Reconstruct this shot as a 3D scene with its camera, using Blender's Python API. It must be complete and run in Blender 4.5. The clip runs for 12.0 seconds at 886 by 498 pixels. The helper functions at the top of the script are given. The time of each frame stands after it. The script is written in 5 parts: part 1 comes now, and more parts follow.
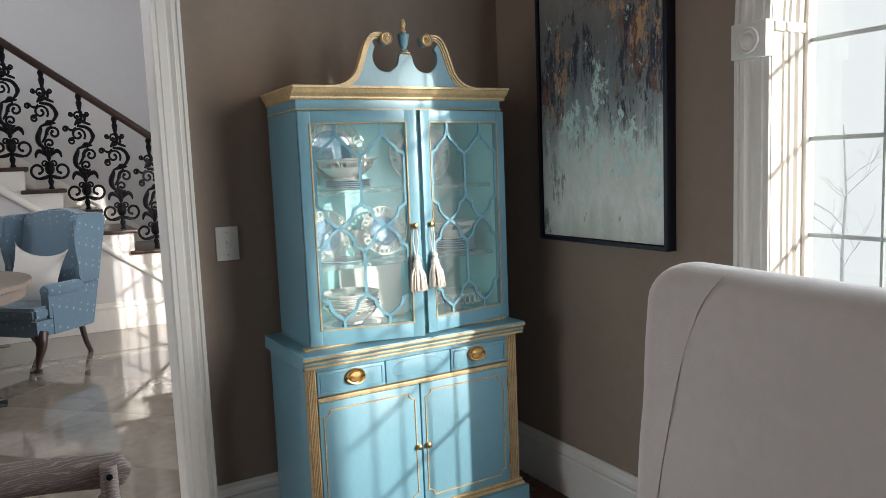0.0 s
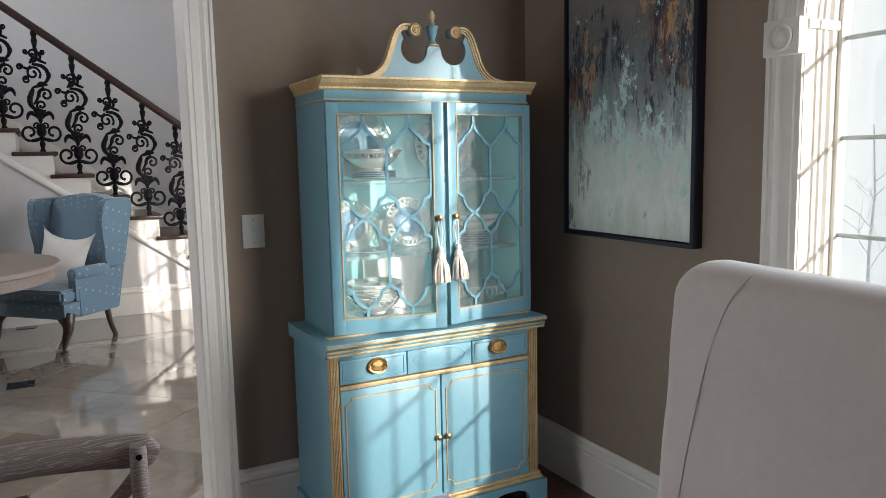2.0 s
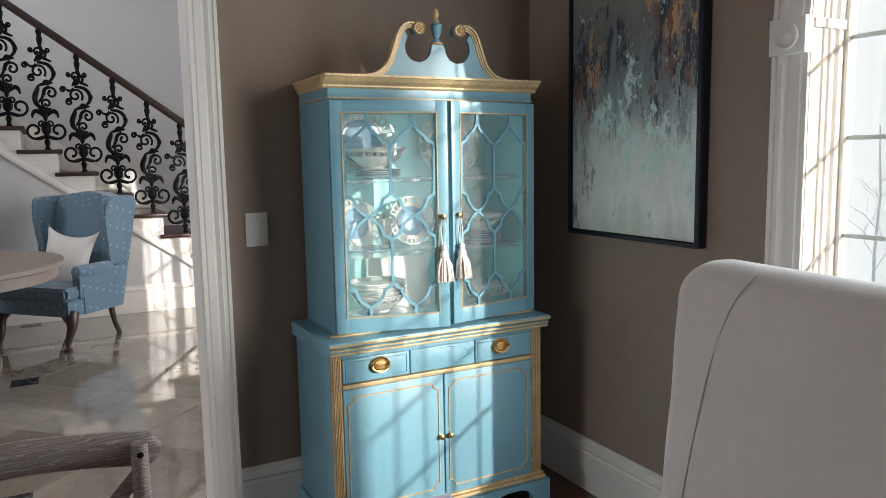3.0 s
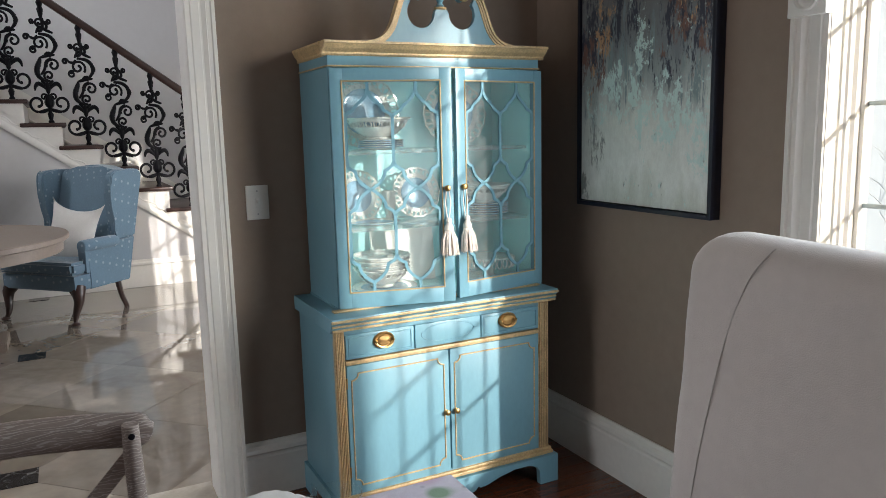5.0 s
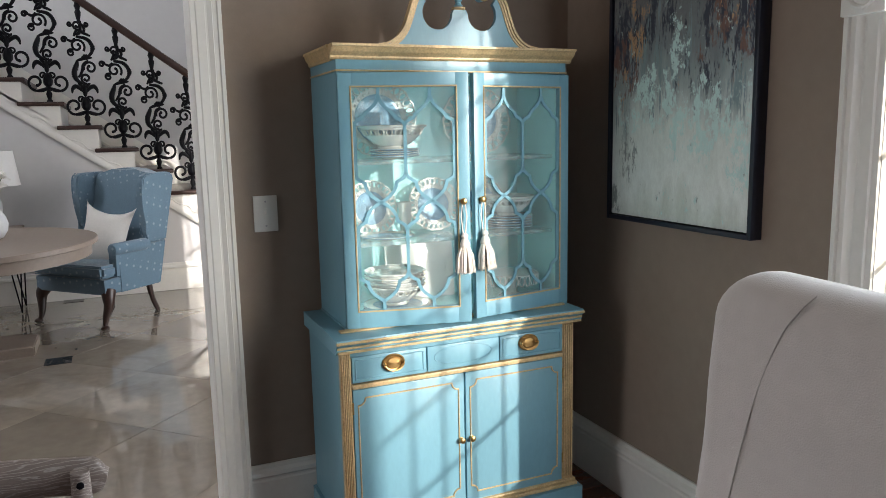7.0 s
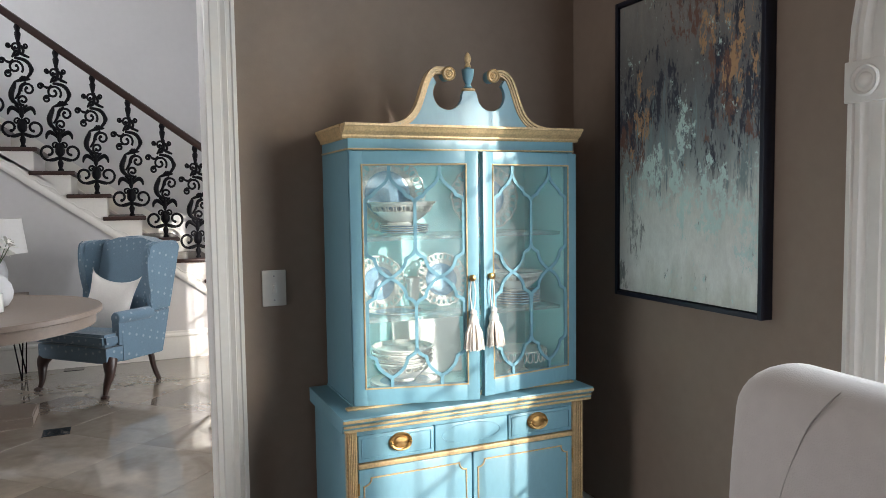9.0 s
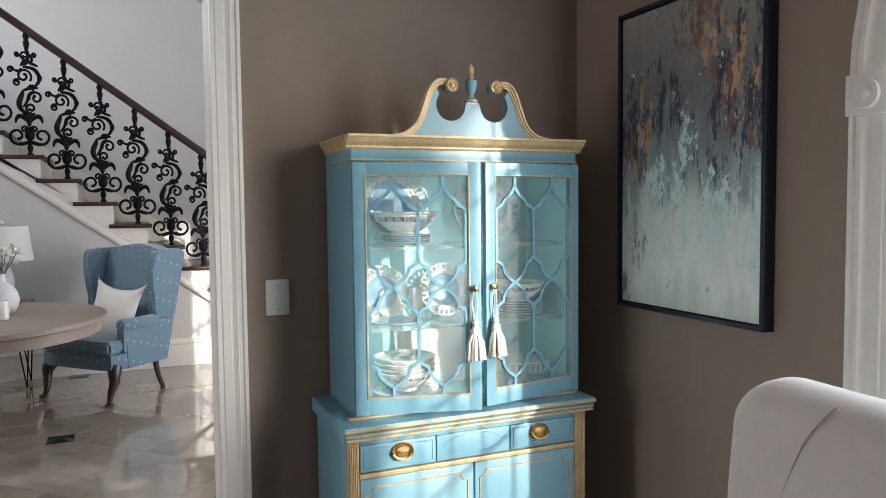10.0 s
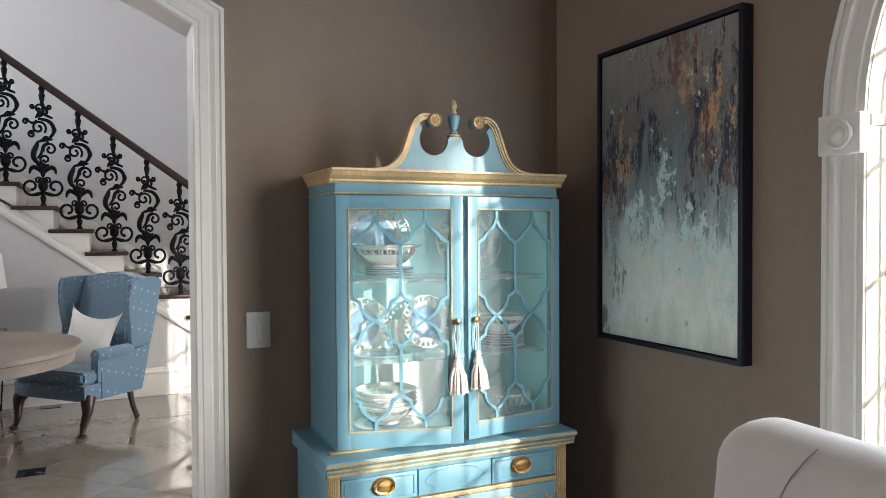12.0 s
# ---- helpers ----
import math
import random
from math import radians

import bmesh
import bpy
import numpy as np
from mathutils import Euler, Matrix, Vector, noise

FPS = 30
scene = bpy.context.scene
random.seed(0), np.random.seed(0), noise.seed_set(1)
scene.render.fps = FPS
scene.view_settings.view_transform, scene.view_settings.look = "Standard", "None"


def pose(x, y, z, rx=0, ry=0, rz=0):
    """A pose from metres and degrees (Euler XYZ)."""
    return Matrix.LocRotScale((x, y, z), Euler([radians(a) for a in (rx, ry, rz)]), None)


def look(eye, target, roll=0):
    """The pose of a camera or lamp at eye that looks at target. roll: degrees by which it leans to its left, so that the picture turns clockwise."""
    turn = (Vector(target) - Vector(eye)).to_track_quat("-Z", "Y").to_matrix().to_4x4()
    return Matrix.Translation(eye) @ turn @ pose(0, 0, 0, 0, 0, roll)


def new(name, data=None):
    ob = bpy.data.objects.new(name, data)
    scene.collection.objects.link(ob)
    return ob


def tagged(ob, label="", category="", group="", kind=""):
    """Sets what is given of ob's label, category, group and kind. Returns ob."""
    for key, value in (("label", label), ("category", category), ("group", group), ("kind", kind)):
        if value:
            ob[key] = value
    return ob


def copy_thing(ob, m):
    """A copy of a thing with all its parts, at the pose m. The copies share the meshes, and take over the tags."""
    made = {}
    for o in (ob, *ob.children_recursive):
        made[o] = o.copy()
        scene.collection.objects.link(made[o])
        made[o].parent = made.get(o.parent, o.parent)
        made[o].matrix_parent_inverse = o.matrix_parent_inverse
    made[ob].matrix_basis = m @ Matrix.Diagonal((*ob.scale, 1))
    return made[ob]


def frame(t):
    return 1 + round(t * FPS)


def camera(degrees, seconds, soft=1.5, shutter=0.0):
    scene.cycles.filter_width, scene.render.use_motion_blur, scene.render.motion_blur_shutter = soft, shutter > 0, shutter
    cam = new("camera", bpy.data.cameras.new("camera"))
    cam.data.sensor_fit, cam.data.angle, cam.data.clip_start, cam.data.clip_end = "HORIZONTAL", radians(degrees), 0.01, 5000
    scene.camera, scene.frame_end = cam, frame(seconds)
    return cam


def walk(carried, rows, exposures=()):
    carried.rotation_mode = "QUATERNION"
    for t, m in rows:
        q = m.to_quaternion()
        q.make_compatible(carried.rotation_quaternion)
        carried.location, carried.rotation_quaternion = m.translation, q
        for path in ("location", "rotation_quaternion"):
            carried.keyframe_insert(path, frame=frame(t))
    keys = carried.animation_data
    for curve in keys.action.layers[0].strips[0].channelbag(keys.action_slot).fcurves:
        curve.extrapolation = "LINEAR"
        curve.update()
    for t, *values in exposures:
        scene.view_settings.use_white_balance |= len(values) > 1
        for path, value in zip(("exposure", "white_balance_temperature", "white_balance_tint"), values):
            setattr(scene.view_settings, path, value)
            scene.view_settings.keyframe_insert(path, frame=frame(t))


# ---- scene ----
cam = camera(61.6, 12.0, soft=0.75)
PATH = [
    (0, (0.056, 0.042, 1.488), (1.035, 1.771, 1.261), -2.3),
    (0.5, (0.051, 0.042, 1.488), (1.021, 1.775, 1.256), -2.0),
    (1, (0.046, 0.043, 1.488), (1.003, 1.782, 1.249), -1.7),
    (1.5, (0.043, 0.042, 1.486), (0.986, 1.789, 1.243), -1.4),
    (2, (0.038, 0.04, 1.489), (0.968, 1.793, 1.243), -1.2),
    (2.5, (0.041, 0.043, 1.486), (0.962, 1.801, 1.241), -1.0),
    (4.5, (0.048, 0.049, 1.487), (0.956, 1.807, 1.198), -1.3),
    (5, (0.092, 0.099, 1.479), (0.983, 1.86, 1.158), -1.4),
    (5.5, (0.172, 0.158, 1.483), (1.031, 1.93, 1.131), -1.3),
    (6, (0.245, 0.195, 1.486), (1.063, 1.983, 1.121), -1.3),
    (6.5, (0.295, 0.224, 1.481), (1.082, 2.029, 1.128), -1.3),
    (7, (0.27, 0.223, 1.503), (1.052, 2.036, 1.187), -1.2),
    (9, (0.249, 0.235, 1.538), (1.038, 2.068, 1.399), -0.8),
    (9.5, (0.258, 0.231, 1.537), (1.034, 2.07, 1.408), -0.8),
    (10, (0.254, 0.223, 1.546), (1.031, 2.063, 1.429), -0.6),
    (10.5, (0.256, 0.221, 1.553), (1.046, 2.056, 1.455), -0.5),
    (11, (0.242, 0.22, 1.562), (1.05, 2.048, 1.486), -0.4),
    (11.5, (0.236, 0.221, 1.568), (1.057, 2.043, 1.509), -0.3),
    (12, (0.234, 0.217, 1.57), (1.067, 2.035, 1.524), -0.3),
]
walk(cam, [(t, look(eye, target, roll)) for t, eye, target, roll in PATH], exposures=[(0.0, 0.82), (7.0, 0.9), (10.0, 1.06), (12.0, 1.06)])

# ---- light ----
SUN_DIR = Vector((-0.44, 0.898, -0.284)).normalized()
world = bpy.data.worlds.new("sky")
scene.world = world
world.use_nodes = True
wn, wl = world.node_tree.nodes, world.node_tree.links
sky = wn.new("ShaderNodeTexSky")
sky.sky_type, sky.sun_disc = "NISHITA", False
sky.sun_elevation = radians(15.9)
sky.sun_rotation = math.atan2(0.44, -0.898)
wn["Background"].inputs[1].default_value = 0.15
wl.new(sky.outputs[0], wn["Background"].inputs[0])
sun = new("sun", bpy.data.lights.new("sun", "SUN"))
sun.data.energy, sun.data.angle, sun.data.color = 2.8, radians(0.8), (1.0, 0.94, 0.87)
sun.matrix_world = look((12, -20, 8), Vector((12, -20, 8)) + SUN_DIR)


def area_lamp(name, place, towards, w, h, watts, colour):
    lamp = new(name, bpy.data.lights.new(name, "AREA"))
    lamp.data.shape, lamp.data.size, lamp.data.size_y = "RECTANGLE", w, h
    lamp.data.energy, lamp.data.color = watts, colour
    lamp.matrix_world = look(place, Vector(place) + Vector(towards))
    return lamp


area_lamp("window_skylight", (2.06, 0.74, 1.5), (-1, 0, 0), 1.5, 2.0, 35, (0.82, 0.91, 1.0))
# Added fill from the unseen west side, brightens the east wall and host chair.
area_lamp("west_window_skylight", (-5.15, 1.6, 1.5), (1, 0, 0), 1.6, 2.0, 29, (0.98, 0.97, 1.0))
# Added fill for the dark upper stair wall, from a made-up opening.
area_lamp("upper_hall_skylight", (-4.3, 8.1, 4.2), (1, 0, 0), 1.4, 1.4, 110, (0.92, 0.95, 1.0))
area_lamp("entrance_skylight", (2.30, 5.4, 1.3), (-1, 0, 0), 1.6, 2.4, 26, (0.95, 0.96, 1.0))

# ---- materials ----


def mat(name, col, rough=0.5, metal=0.0, var=0.1, scale=6.0, bump=0.0, bscale=60.0, stretch=(1, 1, 1), spec=0.5, sheen=0.0, coat=0.0, rnd=0.0):
    m = bpy.data.materials.new(name)
    m.use_nodes = True
    n, l = m.node_tree.nodes, m.node_tree.links
    b = n["Principled BSDF"]
    b.inputs["Roughness"].default_value, b.inputs["Metallic"].default_value = rough, metal
    b.inputs["Specular IOR Level"].default_value = spec
    b.inputs["Sheen Weight"].default_value, b.inputs["Coat Weight"].default_value = sheen, coat
    tc, mp = n.new("ShaderNodeTexCoord"), n.new("ShaderNodeMapping")
    mp.inputs["Scale"].default_value = stretch
    l.new(tc.outputs["Object"], mp.inputs[0])
    big, fine = n.new("ShaderNodeTexNoise"), n.new("ShaderNodeTexNoise")
    big.inputs["Scale"].default_value, fine.inputs["Scale"].default_value = scale, scale * 9
    big.inputs["Detail"].default_value = fine.inputs["Detail"].default_value = 4
    l.new(mp.outputs[0], big.inputs[0]), l.new(mp.outputs[0], fine.inputs[0])
    add = n.new("ShaderNodeMath")
    add.operation = "ADD"
    l.new(big.outputs[0], add.inputs[0]), l.new(fine.outputs[0], add.inputs[1])
    rng = n.new("ShaderNodeMapRange")
    rng.inputs["From Min"].default_value, rng.inputs["From Max"].default_value = 0.6, 1.4
    rng.inputs["To Min"].default_value, rng.inputs["To Max"].default_value = 1 - var, 1 + var
    l.new(add.outputs[0], rng.inputs[0])
    mul = n.new("ShaderNodeVectorMath")
    mul.operation = "SCALE"
    mul.inputs[0].default_value = col
    factor = rng.outputs[0]
    if rnd:
        oi, rr, mm = n.new("ShaderNodeObjectInfo"), n.new("ShaderNodeMapRange"), n.new("ShaderNodeMath")
        rr.inputs["To Min"].default_value, rr.inputs["To Max"].default_value = 1 - rnd, 1 + rnd
        mm.operation = "MULTIPLY"
        l.new(oi.outputs["Random"], rr.inputs[0]), l.new(rr.outputs[0], mm.inputs[0]), l.new(factor, mm.inputs[1])
        factor = mm.outputs[0]
    l.new(factor, mul.inputs["Scale"])
    l.new(mul.outputs[0], b.inputs["Base Color"])
    rv = n.new("ShaderNodeMapRange")
    rv.inputs["To Min"].default_value, rv.inputs["To Max"].default_value = rough * 0.8, min(1, rough * 1.2)
    l.new(big.outputs[0], rv.inputs[0]), l.new(rv.outputs[0], b.inputs["Roughness"])
    if bump:
        tex, bp = n.new("ShaderNodeTexNoise"), n.new("ShaderNodeBump")
        tex.inputs["Scale"].default_value, tex.inputs["Detail"].default_value = bscale, 3
        bp.inputs["Strength"].default_value, bp.inputs["Distance"].default_value = bump, 0.003
        l.new(mp.outputs[0], tex.inputs[0]), l.new(tex.outputs[0], bp.inputs["Height"]), l.new(bp.outputs[0], b.inputs["Normal"])
    return m


BROWN = mat("taupe_wall_paint", (0.281, 0.22, 0.177), 0.75, var=0.07, scale=2.5, bump=0.12, bscale=160)
HALLW = mat("pale_lilac_wall_paint", (0.62, 0.61, 0.612), 0.7, var=0.03, scale=2, bump=0.08, bscale=160)
TRIM = mat("white_trim_paint", (0.78, 0.76, 0.72), 0.38, var=0.04, scale=5, bump=0.05, bscale=40)
CEIL = mat("ceiling_white", (0.78, 0.77, 0.75), 0.85, var=0.03, scale=2)
BLUE = mat("powder_blue_paint", (0.175, 0.355, 0.435), 0.36, var=0.06, scale=9, bump=0.10, bscale=70, stretch=(1, 1, 0.4))
AQUA = mat("aqua_interior_paint", (0.47, 0.86, 0.88), 0.45, var=0.05, scale=7, bump=0.06)
GOLD = mat("antique_gold_paint", (0.55, 0.40, 0.21), 0.42, metal=0.1, var=0.35, scale=14, bump=0.15, bscale=90)
BRASS = mat("polished_brass", (0.50, 0.32, 0.13), 0.36, metal=1.0, var=0.15, scale=30)
DARKWOOD = mat("dark_mahogany", (0.035, 0.013, 0.009), 0.35, var=0.35, scale=7, bump=0.1, stretch=(1, 6, 6), coat=0.3)
FLOORWOOD = mat("red_brown_floor_boards", (0.10, 0.033, 0.016), 0.24, var=0.35, scale=5, bump=0.08, stretch=(0.6, 8, 8), coat=0.3, rnd=0.25)
IRON = mat("black_cast_iron", (0.005, 0.005, 0.007), 0.5, var=0.3, scale=30, bump=0.3, bscale=120)
LINEN = mat("white_linen_upholstery", (0.55, 0.505, 0.475), 0.9, var=0.05, scale=5, bump=0.35, bscale=420, sheen=0.25)
PILLOW = mat("ivory_cushion_cotton", (0.70, 0.67, 0.63), 0.9, var=0.06, scale=8, bump=0.3, bscale=200, sheen=0.2)
PORCELAIN = mat("white_porcelain", (0.80, 0.79, 0.75), 0.12, var=0.04, scale=20, coat=0.3)
PLATEBLUE = mat("blue_transfer_glaze", (0.27, 0.45, 0.60), 0.15, var=0.45, scale=45)
NAVY = mat("black_navy_frame", (0.005, 0.008, 0.022), 0.45, var=0.2, scale=12, bump=0.05)
SILK = mat("cream_silk_thread", (0.80, 0.73, 0.66), 0.5, var=0.15, scale=60, bump=0.3, bscale=200, sheen=0.3)
TABLEWOOD = mat("greyed_oak_table", (0.24, 0.19, 0.155), 0.45, var=0.15, scale=5, bump=0.1, stretch=(1, 7, 7))
PLASTIC = mat("white_switch_plastic", (0.78, 0.77, 0.73), 0.35, var=0.02)
SHADE = mat("white_lamp_shade", (0.80, 0.79, 0.77), 0.85, var=0.03, bump=0.2, bscale=250)
CERAMIC = mat("white_matt_ceramic", (0.76, 0.77, 0.78), 0.4, var=0.04)
PETAL = mat("white_petals", (0.82, 0.81, 0.76), 0.7, var=0.06)
LEAF = mat("dull_green_leaf", (0.07, 0.10, 0.05), 0.6, var=0.3, scale=30)
IRON.node_tree.nodes["Principled BSDF"].inputs["Specular IOR Level"].default_value = 0.12
BLACKTILE = mat("black_marble_inlay", (0.012, 0.012, 0.014), 0.12, var=0.3, scale=12)
_n, _l = BLACKTILE.node_tree.nodes, BLACKTILE.node_tree.links
_geo, _tex, _band, _mix = _n.new("ShaderNodeNewGeometry"), _n.new("ShaderNodeTexNoise"), _n.new("ShaderNodeValToRGB"), _n.new("ShaderNodeMix")
_tex.inputs["Scale"].default_value, _tex.inputs["Detail"].default_value, _tex.inputs["Distortion"].default_value = 6, 3, 1.5
_band.color_ramp.elements[0].position, _band.color_ramp.elements[1].position = 0.49, 0.52
_band.color_ramp.elements[1].color = (0, 0, 0, 1)
_band.color_ramp.elements.new(0.505).color = (0.35, 0.35, 0.35, 1)
_band.color_ramp.elements[0].color = (0, 0, 0, 1)
_mix.data_type = "RGBA"
_mix.inputs[7].default_value = (0.45, 0.44, 0.42, 1)
_l.new(BLACKTILE.node_tree.nodes["Principled BSDF"].inputs["Base Color"].links[0].from_socket, _mix.inputs[6])
_l.new(_geo.outputs["Position"], _tex.inputs[0]), _l.new(_tex.outputs[0], _band.inputs[0]), _l.new(_band.outputs[0], _mix.inputs[0])
_l.new(_mix.outputs[2], BLACKTILE.node_tree.nodes["Principled BSDF"].inputs["Base Color"])
# Bark paled in colour to imitate the glare outside the window.
BARK = mat("glare_pale_bark", (0.72, 0.71, 0.69), 0.9, var=0.3, scale=20, bump=0.5)
LAWN = mat("pale_winter_ground", (0.80, 0.80, 0.78), 0.9, var=0.2, scale=0.6, bump=0.3, bscale=20)
# Backlit shade is put into this grey, so white bars show against the sky.
MUNTIN = mat("backlit_muntin_grey", (0.42, 0.49, 0.50), 0.4, var=0.04)
STONE = mat("beige_stone", (0.46, 0.41, 0.34), 0.25, var=0.12, scale=6)
THREAD = mat("dark_seam_thread", (0.48, 0.45, 0.42), 0.9)
CHROME = mat("grey_steel", (0.5, 0.5, 0.5), 0.3, metal=1.0)


def glass_mat(name, tint, gloss_rough):
    m = bpy.data.materials.new(name)
    m.use_nodes = True
    n, l = m.node_tree.nodes, m.node_tree.links
    n.remove(n["Principled BSDF"])
    tr, gl, fr, mx = n.new("ShaderNodeBsdfTransparent"), n.new("ShaderNodeBsdfGlossy"), n.new("ShaderNodeLayerWeight"), n.new("ShaderNodeMixShader")
    tr.inputs[0].default_value = (*tint, 1)
    gl.inputs["Roughness"].default_value = gloss_rough
    fr.inputs[0].default_value = 0.5
    pw, ma = n.new("ShaderNodeMath"), n.new("ShaderNodeMath")
    pw.operation, ma.operation = "POWER", "MULTIPLY_ADD"
    pw.inputs[1].default_value, ma.inputs[1].default_value, ma.inputs[2].default_value = 5.0, 0.9, 0.045
    l.new(fr.outputs["Facing"], pw.inputs[0]), l.new(pw.outputs[0], ma.inputs[0])
    l.new(ma.outputs[0], mx.inputs[0]), l.new(tr.outputs[0], mx.inputs[1]), l.new(gl.outputs[0], mx.inputs[2])
    l.new(mx.outputs[0], n["Material Output"].inputs[0])
    return m


def milky(m, share):
    """Mixes a thin, uneven film of pale diffuse into a glass."""
    n, l = m.node_tree.nodes, m.node_tree.links
    out = n["Material Output"]
    old = out.inputs[0].links[0].from_socket
    df, mx, no, mr = n.new("ShaderNodeBsdfDiffuse"), n.new("ShaderNodeMixShader"), n.new("ShaderNodeTexNoise"), n.new("ShaderNodeMapRange")
    df.inputs[0].default_value = (0.8, 0.85, 0.85, 1)
    no.inputs["Scale"].default_value = 5
    mr.inputs[3].default_value, mr.inputs[4].default_value = share * 0.6, share * 1.4
    l.new(no.outputs[0], mr.inputs[0]), l.new(mr.outputs[0], mx.inputs[0])
    l.new(old, mx.inputs[1]), l.new(df.outputs[0], mx.inputs[2]), l.new(mx.outputs[0], out.inputs[0])
    return m


GLASS = glass_mat("clear_glass", (0.97, 0.985, 0.98), 0.0)
# On the door panes the pale film stands in for a veil of reflected light.
OLDGLASS = milky(glass_mat("old_cabinet_glass", (0.96, 0.985, 0.975), 0.02), 0.06)
SHELFGLASS = milky(glass_mat("aqua_shelf_glass", (0.88, 0.975, 0.965), 0.03), 0.22)

# ---- mesh helpers ----
ROOT = {}


def thing(name, loc=(0, 0, 0), label="", category="", group="", kind=""):
    ob = new(name)
    ob.empty_display_size = 0.1
    ob.location = loc
    ROOT[ob] = Matrix.Translation(loc)
    return tagged(ob, label, category, group, kind)


def mesh_of(bm, name, material, smooth=40):
    bmesh.ops.recalc_face_normals(bm, faces=bm.faces[:])
    me = bpy.data.meshes.new(name)
    if smooth:
        for f in bm.faces:
            f.smooth = True
        for e in bm.edges:
            if len(e.link_faces) == 2 and e.calc_face_angle(0) > radians(smooth):
                e.smooth = False
    bm.to_mesh(me)
    bm.free()
    me.materials.append(material)
    return me


def part(name, bm, material, parent, label="", smooth=40):
    bm.transform(ROOT[parent].inverted())
    ob = new(name, mesh_of(bm, name, material, smooth))
    ob.parent = parent
    ROOT[ob] = ROOT[parent]
    if label:
        ob["label"] = label
    return ob


def solo(name, bm, material, label="", category="", group="", kind="", smooth=40):
    ob = new(name, mesh_of(bm, name, material, smooth))
    ROOT[ob] = Matrix()
    return tagged(ob, label, category, group, kind)


def B():
    return bmesh.new()


def tri(bm):
    bm.normal_update()
    bmesh.ops.triangulate(bm, faces=[f for f in bm.faces if len(f.verts) > 4])


def box(bm, x0, x1, y0, y1, z0, z1, bevel=0.0, seg=2):
    r = bmesh.ops.create_cube(bm, size=1)
    bmesh.ops.scale(bm, vec=(x1 - x0, y1 - y0, z1 - z0), verts=r["verts"])
    bmesh.ops.translate(bm, vec=((x0 + x1) / 2, (y0 + y1) / 2, (z0 + z1) / 2), verts=r["verts"])
    if bevel:
        es = list({e for v in r["verts"] for e in v.link_edges})
        bmesh.ops.bevel(bm, geom=es, offset=bevel, segments=seg, affect="EDGES", profile=0.5)
    return bm


def prism(bm, pts, axis, a, b):
    """A closed outline of 2D points, drawn out from a to b along the axis."""
    def p3(p, d):
        return (d, p[0], p[1]) if axis == "x" else (p[0], d, p[1]) if axis == "y" else (p[0], p[1], d)
    v0, v1 = [bm.verts.new(p3(p, a)) for p in pts], [bm.verts.new(p3(p, b)) for p in pts]
    n = len(pts)
    bm.faces.new(v0), bm.faces.new(v1[::-1])
    for i in range(n):
        bm.faces.new((v0[i], v1[i], v1[(i + 1) % n], v0[(i + 1) % n]))
    return bm


def sweep(bm, path, outline, up=(0, 0, 1), closed=False):
    """The closed outline (side, up) carried along the path."""
    path = [Vector(p) for p in path]
    rings, n = [], len(path)
    for i, p in enumerate(path):
        k = 1.0
        if 0 < i < n - 1 or closed:
            e1, e2 = (p - path[i - 1]).normalized(), (path[(i + 1) % n] - p).normalized()
        else:
            e1 = e2 = (path[1] - path[0] if i == 0 else path[-1] - path[-2]).normalized()
        d = (e1 + e2).normalized()
        u = Vector(up)
        u = (u - d * u.dot(d)).normalized()
        s = d.cross(u)
        if 0 < i < n - 1 or closed:
            k = 1 / max(0.5, math.sqrt(max(0.0, (1 + e1.dot(e2)) / 2)))
        rings.append([bm.verts.new(p + s * (o[0] * k) + u * o[1]) for o in outline])
    m = len(outline)
    for i in range(n if closed else n - 1):
        r0, r1 = rings[i], rings[(i + 1) % n]
        for j in range(m):
            bm.faces.new((r0[j], r0[(j + 1) % m], r1[(j + 1) % m], r1[j]))
    if not closed:
        bm.faces.new(rings[0][::-1]), bm.faces.new(rings[-1])
    return bm


def tube(bm, path, r, seg=8, up=(0.13, 0.97, 0.2), closed=False):
    path = [Vector(p) for p in path]
    rad = r if isinstance(r, (list, tuple)) else [r] * len(path)
    rings, n = [], len(path)
    for i, p in enumerate(path):
        a, b = (path[i - 1], path[(i + 1) % n]) if closed else (path[max(i - 1, 0)], path[min(i + 1, n - 1)])
        d = (b - a).normalized()
        u = Vector(up)
        u = (u - d * u.dot(d)).normalized()
        s = d.cross(u)
        rings.append([bm.verts.new(p + (s * math.cos(t) + u * math.sin(t)) * rad[i]) for t in [2 * math.pi * k / seg for k in range(seg)]])
    for i in range(n if closed else n - 1):
        r0, r1 = rings[i], rings[(i + 1) % n]
        for j in range(seg):
            bm.faces.new((r0[j], r0[(j + 1) % seg], r1[(j + 1) % seg], r1[j]))
    if not closed:
        bm.faces.new(rings[0][::-1]), bm.faces.new(rings[-1])
    return bm


def lathe(bm, prof, centre=(0, 0, 0), axis="z", seg=24, wave=None):
    """A turned form: prof holds (radius, height)."""
    rings = []
    for r, h in prof:
        ring = []
        for k in range(seg):
            t = 2 * math.pi * k / seg
            rr = r * (wave(t) if wave else 1)
            c, s = rr * math.cos(t), rr * math.sin(t)
            p = (c, s, h) if axis == "z" else (c, h, s) if axis == "y" else (h, c, s)
            ring.append(bm.verts.new(Vector(centre) + Vector(p)))
        rings.append(ring)
    for r0, r1 in zip(rings, rings[1:]):
        for j in range(seg):
            bm.faces.new((r0[j], r0[(j + 1) % seg], r1[(j + 1) % seg], r1[j]))
    bm.faces.new(rings[0][::-1]), bm.faces.new(rings[-1])
    return bm


